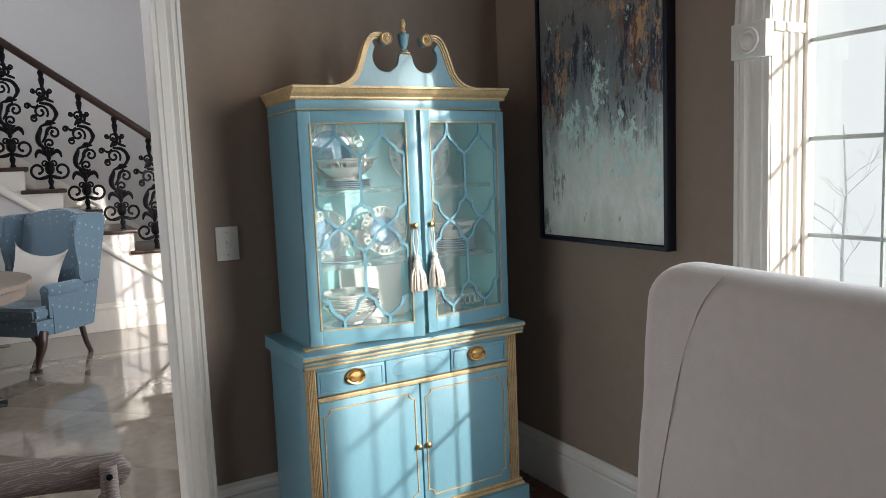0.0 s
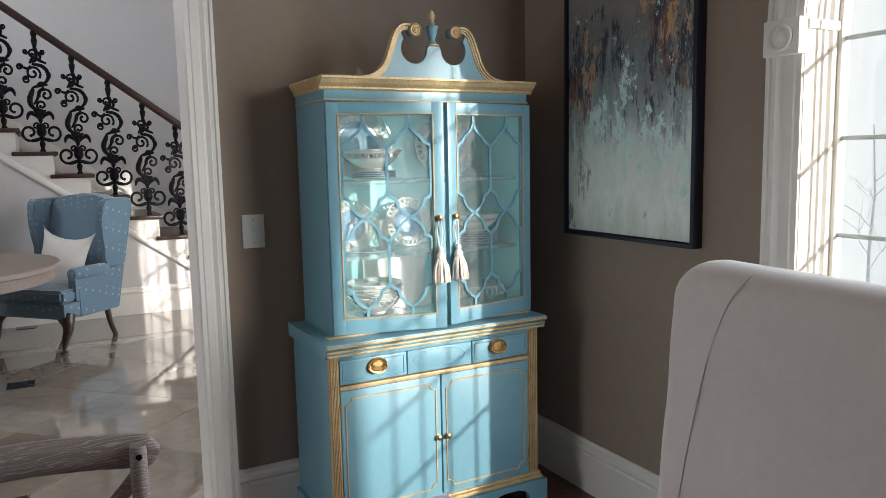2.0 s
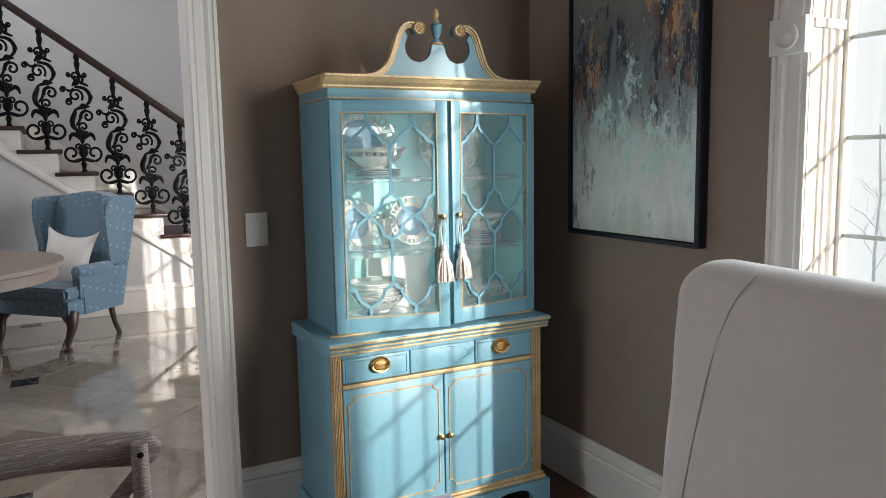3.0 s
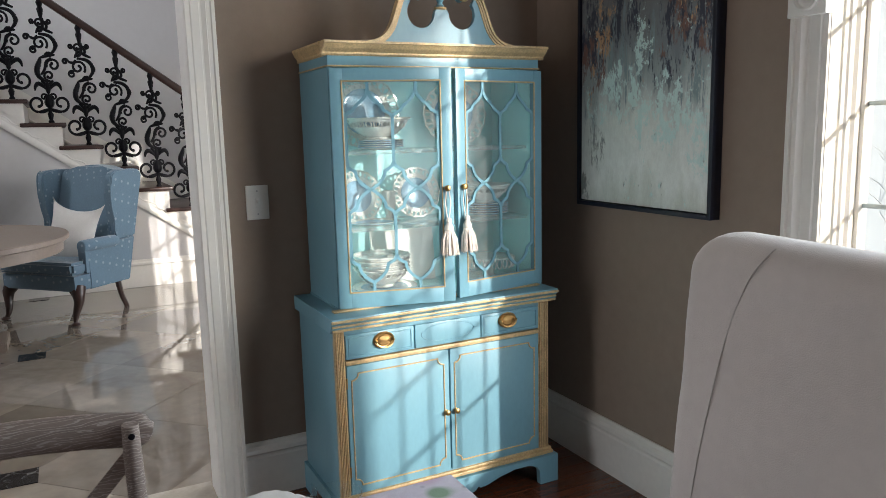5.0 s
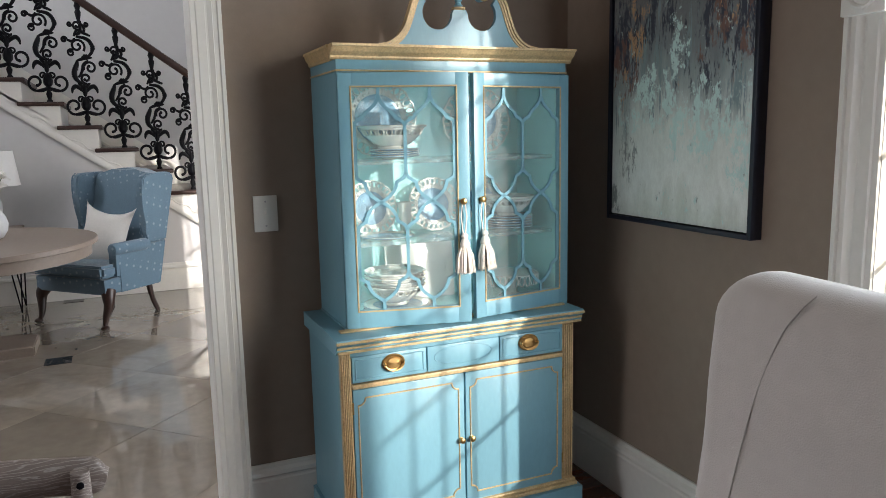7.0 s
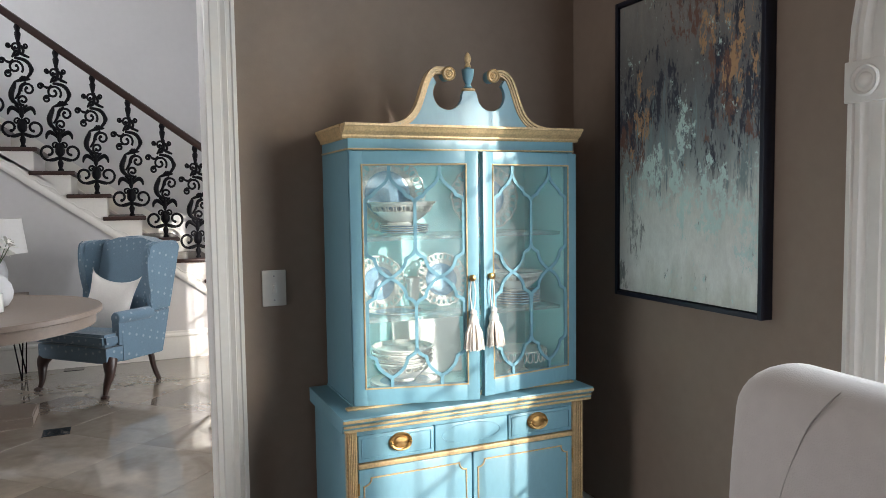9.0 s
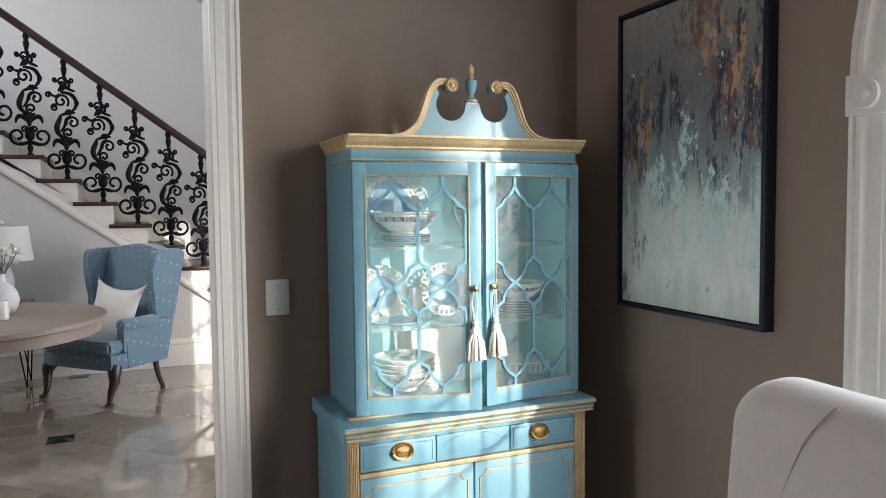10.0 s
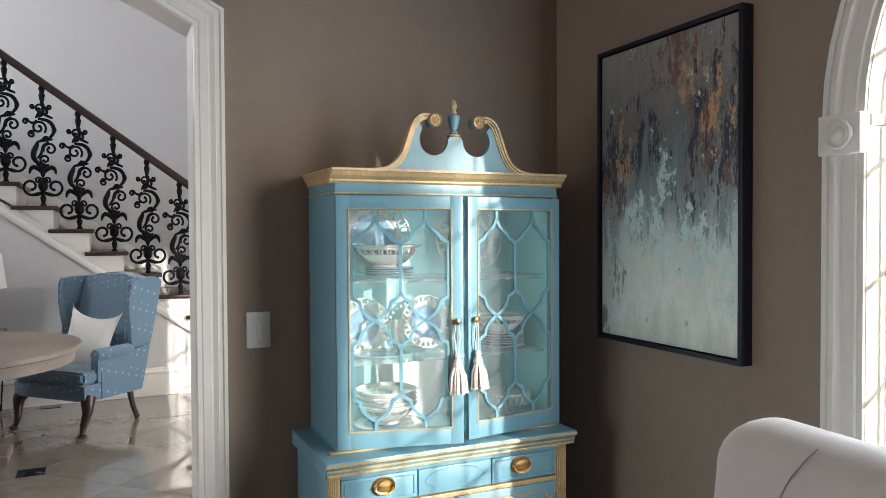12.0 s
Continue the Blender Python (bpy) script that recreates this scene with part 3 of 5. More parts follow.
# swan-neck pediment with finial
CX, PF = 1.385, 2.612
neck = [(0.30, 1.788), (0.262, 1.797), (0.232, 1.816), (0.21, 1.845), (0.194, 1.885), (0.178, 1.93), (0.160, 1.964), (0.135, 1.982), (0.108, 1.984), (0.092, 1.978)]
for s in (-1, 1):
    nk = smooth_path([(s * a, 0, b) for a, b in neck], 5)
    pan = B()
    outer = [(CX + p.x, p.z - 0.004) for p in nk if abs(p.x) > 0.15]
    cut = [(CX + s * (0.084 + 0.055 * math.cos(t)), 1.895 + 0.055 * math.sin(t)) for t in [radians(40 - 220 * k / 24) for k in range(25)]]
    poly = [(CX, 1.787), (CX + s * 0.30, 1.787)] + outer + cut + [(CX + s * 0.022, 1.908), (CX, 1.908)]
    prism(pan, poly, "y", PF + 0.006, PF + 0.024)
    tri(pan)
    part("pediment_panel", pan, BLUE, cab, smooth=0)
    gm = B()
    for off, w, out in ((0.0, 0.008, 0.012), (-0.009, 0.007, 0.007), (-0.017, 0.006, 0.003)):
        pth = [(CX + p.x, PF + 0.004, p.z) for p in nk]
        lo, hi = (off - w, off) if s > 0 else (-off, -off + w)
        sweep(gm, pth, [(hi if s > 0 else lo, -0.02), (lo if s > 0 else hi, -0.02), (lo if s > 0 else hi, out), (hi if s > 0 else lo, out)], up=(0, -1, 0))
    part("swan_neck", gm, GOLD, cab, "gold swan-neck scroll moulding", smooth=25)
    ros = B()
    rc = (CX + s * 0.0855, PF, 1.962)
    lathe(ros, [(0.0245, -0.006), (0.0245, -0.012), (0.021, -0.017), (0.0175, -0.012), (0.014, -0.012), (0.011, -0.017), (0.008, -0.014), (0.005, -0.019), (0.001, -0.02)], rc, "y", 28)
    rosette = part("rosette", ros, GOLD, cab, "gold turned rosette")
    part("barrel", lathe(B(), [(0.0225, 0.03), (0.0225, -0.007)], rc, "y", 28), BLUE, rosette, "blue barrel behind the rosette")
fin = B()
lathe(fin, [(0.020, 1.908), (0.024, 1.912), (0.024, 1.917), (0.012, 1.919)], (CX, PF + 0.02, 0), "z", 20)
finial = part("finial_base", fin, GOLD, cab)
urn = B()
lathe(urn, [(0.012, 1.919), (0.016, 1.923), (0.011, 1.928), (0.009, 1.934), (0.015, 1.944), (0.02, 1.962), (0.0225, 1.982), (0.021, 1.985), (0.012, 1.987), (0.008, 1.992)], (CX, PF + 0.02, 0), "z", 20)
part("urn", urn, BLUE, finial, "small blue urn")
tip = B()
lathe(tip, [(0.010, 1.991), (0.012, 1.996), (0.009, 2.001), (0.007, 2.006), (0.011, 2.014), (0.012, 2.022), (0.009, 2.034), (0.003, 2.043), (0.0005, 2.044)], (CX, PF + 0.02, 0), "z", 16)
part("tip", tip, GOLD, finial)

# glazed doors, both standing a little open
OT = [(0.0, 0.0), (0.05, 0.13), (0.14, 0.28), (0.30, 0.42), (0.48, 0.54), (0.60, 0.66), (0.64, 0.75), (0.80, 0.81), (0.93, 0.89), (1.0, 1.0)]
OX = [(0.0, 0.0), (0.16, 0.08), (0.34, 0.20), (0.50, 0.36), (0.59, 0.53), (0.62, 0.68), (0.78, 0.75), (0.92, 0.84), (1.0, 1.0)]


def glazed_door(x0, hinge_x, angle, knob_x):
    w, z0, z1 = 0.436, 0.836, 1.694
    x1 = x0 + w
    turn = Matrix.Translation((hinge_x, UF, 0)) @ Matrix.Rotation(radians(angle), 4, "Z") @ Matrix.Translation((-hinge_x, -UF, 0))
    gx0, gx1, gz0, gz1 = x0 + 0.046, x1 - 0.046, 0.898, 1.645
    yf, yb = UF - 0.024, UF - 0.003

    def go(bm):
        bm.transform(turn)
        return bm
    fr = B()
    box(fr, x0, gx0 - 0.0, yf, yb, z0, z1, 0.0025)
    box(fr, gx1, x1, yf, yb, z0, z1, 0.0025)
    box(fr, gx0 - 0.002, gx1 + 0.002, yf + 0.0005, yb, z0, gz0, 0.002)
    box(fr, gx0 - 0.002, gx1 + 0.002, yf + 0.0005, yb, gz1, z1, 0.002)
    d = part("glazed_door", go(fr), BLUE, cab, "blue glazed door standing slightly open")
    gl = B()
    frame_line(gl, rect(gx0 - 0.004, gx1 + 0.004, gz0 - 0.004, gz1 + 0.004), yf, 0.006, 0.003)
    part("gilt_bead", go(gl), GOLD, d, smooth=20)
    pn = part("pane", go(box(B(), gx0, gx1, yb - 0.010, yb - 0.007, gz0, gz1)), OLDGLASS, d)
    pn.visible_shadow = False
    H, W = gz1 - gz0, gx1 - gx0

    def strip(pts, wd=0.0108):
        fret = B()
        sweep(fret, [(gx0 + min(0.985, max(0.015, u)) * W, yb - 0.0115, gz0 + v * H) for u, v in pts], [(-wd / 2, 0), (wd / 2, 0), (wd / 2, 0.006), (-wd / 2, 0.006)], up=(0, -1, 0))
        part("tracery_bar", go(fret), BLUE, d, smooth=0)
    for c in (0.25, 0.75):
        strip([(c, 1.0), (c, 0.962)])
        strip([(c, 0.0), (c, 0.045)])
        for s in (-1, 1):
            strip([(c + s * 0.25 * a, 0.965 - 0.13 * b) for a, b in OT])
            strip([(c + s * 0.25 * a, 0.04 + 0.13 * b) for a, b in OX])
            strip([(c + s * 0.25 * a, 0.495 + 0.13 * b) for a, b in OX])
            strip([(c + s * 0.25 * a, 0.495 - 0.13 * b) for a, b in OX])
    for c in (0.0, 0.5, 1.0):
        strip([(c, 0.84), (c, 0.62)])
        strip([(c, 0.37), (c, 0.165)])
    kb = knob(d, knob_x, yf, 1.262, 0.0115)
    k = part("knob", go(kb), BRASS, d, "small brass knob")
    # tassel hung by a loop from the knob
    ts = B()
    for s in (-1, 1):
        tube(ts, [(knob_x + s * 0.004, yf - 0.012, 1.262), (knob_x + s * 0.010, yf - 0.013, 1.21), (knob_x + s * 0.004, yf - 0.014, 1.152)], 0.0022, 6)
    lathe(ts, [(0.004, 1.155), (0.010, 1.15), (0.012, 1.142), (0.009, 1.136), (0.013, 1.128), (0.017, 1.118), (0.0175, 1.11), (0.013, 1.1)], (knob_x, yf - 0.022, 0), "z", 18)
    head = part("tassel", go(ts), SILK, k, "cream silk tassel on a cord")
    tk = B()
    rnd = random.Random(int(knob_x * 1000))
    for q in range(130):
        a, r = rnd.uniform(0, 6.283), math.sqrt(rnd.uniform(0.05, 1))
        tube(tk, [(knob_x + 0.014 * r * math.cos(a), yf - 0.024 + 0.012 * r * math.sin(a), 1.108), (knob_x + 0.029 * r * math.cos(a), yf - 0.028 + 0.022 * r * math.sin(a), 1.078), (knob_x + 0.036 * r * math.cos(a), yf - 0.032 + 0.028 * r * math.sin(a), 1.020 + rnd.uniform(-0.004, 0.004))], [0.0024, 0.002, 0.0014], 5)
    ob = new("skirt", mesh_of(go(tk), "skirt", SILK))
    ob.data.transform(ROOT[cab].inverted())
    ob.parent = cab
    ROOT[ob] = ROOT[cab]
    ob["label"] = "cream tassel skirt of hanging threads"
    return d


glazed_door(0.9475, 0.9475, -14.0, 1.358)
glazed_door(1.3865, 1.8225, 10.0, 1.412)

# ---- painting ----
PX, PY0, PY1, PZ0, PZ1 = 2.025, 1.914, 2.648, 1.148, 2.268
pic = thing("painting", (WX, 2.245, PZ0), "abstract painting in grey, rust, gold and pale mint, dark frame", "painting")
pf = B()
for a, b, c, d in ((PY0, PY0 + 0.016, PZ0, PZ1), (PY1 - 0.016, PY1, PZ0, PZ1), (PY0 + 0.016, PY1 - 0.016, PZ0, PZ0 + 0.016), (PY0 + 0.016, PY1 - 0.016, PZ1 - 0.016, PZ1)):
    box(pf, PX - 0.002, WX - 0.001, a, b, c, d, 0.0015)
part("frame", pf, NAVY, pic, "dark floating frame")


def painting_mat():
    m = bpy.data.materials.new("abstract_oil_paint")
    m.use_nodes = True
    n, l = m.node_tree.nodes, m.node_tree.links
    b = n["Principled BSDF"]
    b.inputs["Roughness"].default_value = 0.55
    tc, mp = n.new("ShaderNodeTexCoord"), n.new("ShaderNodeSeparateXYZ")
    l.new(tc.outputs["Object"], mp.inputs[0])

    def math_(op, a, c):
        k = n.new("ShaderNodeMath")
        k.operation = op
        for i, v in enumerate((a, c)):
            if isinstance(v, (int, float)):
                k.inputs[i].default_value = v
            else:
                l.new(v, k.inputs[i])
        return k.outputs[0]

    def noise_(scale, stretch, detail=6, off=0.0, rough=0.6):
        q, t = n.new("ShaderNodeMapping"), n.new("ShaderNodeTexNoise")
        q.inputs["Scale"].default_value = stretch
        q.inputs["Location"].default_value = (off, off * 0.7, off * 1.3)
        l.new(tc.outputs["Object"], q.inputs[0]), l.new(q.outputs[0], t.inputs[0])
        t.inputs["Scale"].default_value, t.inputs["Detail"].default_value, t.inputs["Roughness"].default_value = scale, detail, rough
        return t.outputs[0]

    def ramp_(v, *stops):
        r = n.new("ShaderNodeValToRGB")
        l.new(v, r.inputs[0])
        e = r.color_ramp.elements
        e[0].position, e[0].color = stops[0][0], (*stops[0][1], 1)
        e[1].position, e[1].color = stops[-1][0], (*stops[-1][1], 1)
        for p, c in stops[1:-1]:
            e.new(p).color = (*c, 1)
        return r.outputs[0]

    def mix_(f, a, c):
        x = n.new("ShaderNodeMix")
        x.data_type = "RGBA"
        l.new(f, x.inputs[0]), l.new(a, x.inputs[6])
        if isinstance(c, tuple):
            x.inputs[7].default_value = (*c, 1)
        else:
            l.new(c, x.inputs[7])
        return x.outputs[2]

    def step_(v, lo, hi):
        r = n.new("ShaderNodeMapRange")
        r.inputs[1].default_value, r.inputs[2].default_value = lo, hi
        l.new(v, r.inputs[0])
        return r.outputs[0]
    z = mp.outputs[2]
    y = mp.outputs[1]
    h = math_("DIVIDE", z, 1.1)

    streak = noise_(3.2, (1, 3.2, 0.55), 8, 1.7)

    def blob_(cy, cz, sy, sz):
        """One at the centre, falling to nothing round it."""
        dy, dz = math_("DIVIDE", math_("SUBTRACT", y, cy), sy), math_("DIVIDE", math_("SUBTRACT", z, cz), sz)
        k = math_("SUBTRACT", 1.0, math_("ADD", math_("MULTIPLY", dy, dy), math_("MULTIPLY", dz, dz)))
        return math_("MAXIMUM", k, 0.0)

    def patch_(scale, stretch, off, lo, soft, gain, foot, *blobs):
        """Ragged knife strokes, thickest round the given centres."""
        w = blob_(*blobs[0])
        for q in blobs[1:]:
            w = math_("MAXIMUM", w, blob_(*q))
        v = math_("ADD", noise_(scale, stretch, 10, off, 0.78), math_("MULTIPLY", w, gain))
        return math_("MULTIPLY", step_(v, lo, lo + soft), step_(math_("ADD", h, math_("MULTIPLY", streak, 0.3)), foot, foot + 0.08))
    wob = math_("ADD", h, math_("MULTIPLY", math_("SUBTRACT", streak, 0.5), 0.42))
    base = ramp_(wob, (0.0, (0.62, 0.68, 0.62)), (0.12, (0.80, 0.86, 0.83)), (0.30, (0.70, 0.77, 0.73)), (0.42, (0.38, 0.45, 0.45)), (0.55, (0.20, 0.235, 0.25)), (0.75, (0.17, 0.18, 0.185)), (1.0, (0.32, 0.32, 0.30)))
    c = mix_(patch_(8.0, (1, 2.6, 0.7), 9.3, 0.60, 0.03, 0.13, 0.52, (-0.22, 0.74, 0.20, 0.34), (0.28, 0.66, 0.18, 0.26), (0.12, 0.78, 0.12, 0.24), (-0.10, 0.50, 0.16, 0.14)), base, (0.04, 0.05, 0.075))
    c = mix_(patch_(8.5, (1, 1.9, 0.8), 4.1, 0.615, 0.04, 0.13, 0.5, (-0.02, 1.02, 0.18, 0.20), (-0.18, 0.70, 0.18, 0.30), (0.31, 0.52, 0.10, 0.20)), c, (0.19, 0.105, 0.085))
    c = mix_(patch_(11.0, (1, 1.8, 0.8), 14.2, 0.645, 0.02, 0.15, 0.5, (-0.10, 0.93, 0.11, 0.22), (0.235, 0.70, 0.10, 0.18), (-0.22, 0.80, 0.11, 0.26), (0.34, 0.46, 0.07, 0.18)), c, (0.52, 0.33, 0.18))
    c = mix_(patch_(13.0, (1, 3.0, 0.35), 31.0, 0.61, 0.04, 0.13, 0.42, (0.10, 0.56, 0.24, 0.28), (-0.24, 0.40, 0.14, 0.22), (0.33, 0.34, 0.08, 0.20)), c, (0.22, 0.31, 0.33))
    c = mix_(patch_(13.0, (1, 1.4, 0.9), 21.0, 0.60, 0.03, 0.14, 0, (0.12, 0.44, 0.26, 0.18), (-0.10, 0.36, 0.30, 0.14), (-0.28, 0.30, 0.10, 0.25), (0.02, 0.62, 0.07, 0.16)), c, (0.60, 0.79, 0.76))
    c = mix_(patch_(14.0, (1, 2.4, 0.7), 51.0, 0.62, 0.05, 0.14, 0, (0.29, 0.24, 0.08, 0.14), (0.36, 0.08, 0.07, 0.10)), c, (0.27, 0.32, 0.31))
    mott = math_("ADD", 0.72, math_("MULTIPLY", noise_(30.0, (1, 1.6, 0.8), 9, 41.0, 0.85), 0.65))
    vm = n.new("ShaderNodeVectorMath")
    vm.operation = "SCALE"
    l.new(c, vm.inputs[0]), l.new(mott, vm.inputs["Scale"])
    l.new(vm.outputs[0], b.inputs["Base Color"])
    bp = n.new("ShaderNodeBump")
    bp.inputs["Strength"].default_value, bp.inputs["Distance"].default_value = 0.6, 0.004
    l.new(noise_(28.0, (1, 1, 0.6), 8, 3.0, 0.7), bp.inputs["Height"]), l.new(bp.outputs[0], b.inputs["Normal"])
    return m


part("canvas", box(B(), PX + 0.006, WX - 0.004, PY0 + 0.021, PY1 - 0.021, PZ0 + 0.021, PZ1 - 0.021, 0.002), painting_mat(), pic, "thickly painted canvas")

# ---- light switch ----
sw = thing("light_switch", (0.755, WY, 1.21), "white wall plate with one toggle switch", "light switch")
part("plate", box(B(), 0.712, 0.80, WY - 0.007, WY, 1.143, 1.277, 0.003, 3), PLASTIC, sw)
tg = B()
box(tg, 0.748, 0.764, WY - 0.0085, WY - 0.005, 1.19, 1.23, 0.001)
box(tg, 0.7515, 0.7605, WY - 0.02, WY - 0.006, 1.208, 1.222, 0.002)
part("toggle", tg, PLASTIC, sw)
for z in (1.165, 1.255):
    scw = B()
    lathe(scw, [(0.0035, 0.0), (0.0035, -0.0015), (0.001, -0.002)], (0.756, WY - 0.007, z), "y", 10)
    part("screw", scw, CHROME, sw)

# ---- staircase ----
SY, RISE, RUN = 7.88, 0.2125, 0.295
KS = range(-4, 11)
stair = thing("staircase", (0.8, SY, 0), "white open-string staircase with dark wooden treads", "staircase", kind="structure")


def tread_z(k):
    return 0.976 + RISE * k


def tread_x(k):
    return 0.672 - RUN * k, 1.048 - RUN * k


for k in KS:
    a, b = tread_x(k)
    z = tread_z(k)
    part("tread", box(B(), a, b, SY - 0.045, HY - 0.003, z - 0.038, z, 0.01, 3), DARKWOOD, stair)
    part("riser", box(B(), b - 0.06, b - 0.04, SY + 0.01, HY - 0.004, z - RISE + 0.0, z - 0.038), TRIM, stair)
string = B()
top = []
for k in KS:
    a, b = tread_x(k)
    z = tread_z(k) - 0.038
    top += [(b - 0.042, z - RISE + 0.038), (b - 0.042, z)]
top.append((tread_x(10)[0] - 0.3, tread_z(10) - 0.038))
ml = lambda x: 1.30 + (0.08 - x) * RISE / RUN
low = [(top[-1][0], ml(top[-1][0])), (1.6, ml(1.6)), (2.1, 0.1)]
prism(string, top + low, "y", SY, SY + 0.05)
tri(string)
part("string", string, TRIM, stair, smooth=0)
for k in KS:
    a, b = tread_x(k)
    z = tread_z(k) - 0.045
    br = B()
    tube(br, smooth_path([(a - 0.02, SY + 0.001, z - 0.03), (a + 0.05, SY + 0.001, z - 0.035), (a + 0.09, SY + 0.001, z - 0.075), (a + 0.15, SY + 0.001, z - 0.095), (a + 0.2, SY + 0.001, z - 0.12), (a + 0.235, SY + 0.001, z - 0.165), (a + 0.29, SY + 0.001, z - 0.19)], 4), 0.006, 6)
    part("scroll_bracket", br, TRIM, stair, "low carved scroll line")
mo = B()
sweep(mo, [(top[-1][0], SY - 0.001, ml(top[-1][0])), (1.7, SY - 0.001, ml(1.7))], [(-0.03, 0), (0.03, 0), (0.03, 0.012), (0.014, 0.022), (-0.008, 0.022), (-0.03, 0.010)], up=(0, -1, 0))
part("string_moulding", mo, TRIM, stair)
under = B()
prism(under, [(-4.2, 0.0), (HX, 0.0), (1.95, 0.0), (1.62, ml(1.62)), (-2.6, ml(-2.6)), (-2.6, ml(-2.6)), (-4.2, ml(-2.6))], "y", SY + 0.02, SY + 0.07)
tri(under)
tagged(solo("wall_under_stairs", under, HALLW, kind="structure", smooth=0), "pale painted wall below the staircase", "wall")
tagged(solo("baseboard_hall", prism(B(), [(SY + 0.02 - o[0], o[1]) for o in base_outline(0.27, 0.02)], "x", -4.2, 2.0), TRIM, kind="structure", smooth=25), "tall white moulded hall baseboard", "baseboard")
skirt = B()
sweep(skirt, [(top[-1][0], HY - 0.001, tread_z(10) + 0.32), (1.9, HY - 0.001, tread_z(10) + 0.32 - (1.9 - top[-1][0]) * RISE / RUN)], [(-0.2, 0), (0.03, 0), (0.03, 0.03), (0.005, 0.034), (0.0, 0.02), (-0.2, 0.02)], up=(0, -1, 0))
tagged(solo("trim_stair_skirt", skirt, TRIM, kind="structure"), "white skirting that climbs the stair wall", "trim")


def rail_z(x):
    return 2.04 + (1.02 - x) * RISE / RUN


hr = B()
x0, x1 = tread_x(10)[0] - 0.3, 1.75
sweep(hr, [(x0, 7.94, rail_z(x0)), (x1, 7.94, rail_z(x1))], [(-0.028, -0.03), (-0.022, -0.036), (0.022, -0.036), (0.028, -0.03), (0.034, 0.005), (0.028, 0.024), (0.012, 0.034), (-0.012, 0.034), (-0.028, 0.024), (-0.034, 0.005)])
tagged(solo("handrail", hr, DARKWOOD), "dark polished wooden handrail sloping over iron balusters", "handrail")


def baluster_mesh():
    bm = B()
    r = 0.0125

    def st(pts, rad=r, sm=True):
        p = smooth_path([(a, 0, c) for a, c in pts], 4) if sm else [(a, 0, c) for a, c in pts]
        n = len(p)
        tube(bm, p, [rad * (0.75 + 0.5 * math.sin(math.pi * i / (n - 1))) for i in range(n)], 6, up=(0, 1, 0))

    def sp(cx, cz, r0, r1, a0, turns, rad=r):
        p = spiral(cx, cz, r0, r1, radians(a0), turns, 20)
        tube(bm, p, rad, 6, up=(0, 1, 0))
        lathe(bm, [(0.002, -0.012), (0.016, -0.008), (0.016, 0.008), (0.002, 0.012)], (p[-1][0], 0, p[-1][2]), "y", 8)

    def leaf(pts, rad):
        p = smooth_path([(a, 0, c) for a, c in pts], 4)
        n = len(p)
        tube(bm, p, [0.004 + rad * math.sin(math.pi * i / (n - 1)) ** 0.8 for i in range(n)], 8, up=(0, 1, 0))
    lathe(bm, [(0.03, 0.0), (0.03, 0.012), (0.018, 0.03), (0.026, 0.06), (0.03, 0.08), (0.017, 0.11), (0.024, 0.135), (0.016, 0.15)], seg=12)
    for s in (-1, 1):
        sp(s * 0.112, 0.19, 0.082, 0.030, -90 if s > 0 else -90, 0.95 * s, 0.013)
        st([(0, 0.14), (s * 0.03, 0.125), (s * 0.075, 0.112), (s * 0.112, 0.108)], 0.015)
        sp(s * 0.045, 0.255, 0.034, 0.012, 180 if s > 0 else 0, -1.0 * s, 0.010)
        leaf([(0, 0.31), (s * 0.04, 0.36), (s * 0.085, 0.385), (s * 0.115, 0.36), (s * 0.125, 0.315)], 0.018)
        leaf([(0, 0.33), (s * 0.03, 0.39), (s * 0.06, 0.415)], 0.013)
    leaf([(0, 0.14), (0, 0.2), (0, 0.285)], 0.045)
    leaf([(0, 0.28), (0, 0.34), (0, 0.41)], 0.022)
    st([(-0.03, 0.20), (0.03, 0.20)], 0.02)
    sp(0.022, 0.462, 0.052, 0.018, -80, -1.15, 0.012)
    leaf([(0.0, 0.40), (-0.07, 0.45), (-0.085, 0.52), (-0.055, 0.60), (-0.045, 0.64)], 0.024)
    sp(0.072, 0.565, 0.066, 0.02, 200, -1.2, 0.012)
    st([(-0.05, 0.47), (-0.01, 0.53), (0.01, 0.60), (0.06, 0.635)], 0.012)
    for a in range(0, 360, 60):
        leaf([(0.035, 0.668), (0.035 + 0.04 * math.cos(radians(a)), 0.668 + 0.03 * math.sin(radians(a)))], 0.014)
    leaf([(-0.06, 0.63), (0.03, 0.66), (0.1, 0.665)], 0.014)
    sp(-0.035, 0.775, 0.075, 0.02, -40, 1.25, 0.012)
    st([(0.06, 0.67), (0.105, 0.73), (0.1, 0.80), (0.05, 0.85), (-0.04, 0.865)], 0.016)
    leaf([(0.1, 0.72), (0.115, 0.76), (0.1, 0.81)], 0.018)
    sp(-0.155, 0.835, 0.028, 0.012, 0, 1.1, 0.012)
    st([(-0.127, 0.835), (-0.08, 0.82), (-0.05, 0.85)], 0.012)
    sp(-0.1, 0.71, 0.036, 0.014, 40, 1.2, 0.011)
    st([(-0.06, 0.87), (-0.02, 0.93), (0.04, 0.9), (0.1, 0.875)], 0.013)
    sp(-0.02, 0.975, 0.042, 0.016, -90, -1.1, 0.011)
    sp(0.065, 0.985, 0.026, 0.01, 180, 1.1, 0.010)
    sp(-0.09, 0.985, 0.024, 0.01, 0, -1.1, 0.010)
    st([(0.035, 0.90), (0.045, 0.95), (0.0, 1.01)], 0.012)
    leaf([(-0.05, 0.885), (0.0, 0.91), (0.02, 1.02)], 0.014)
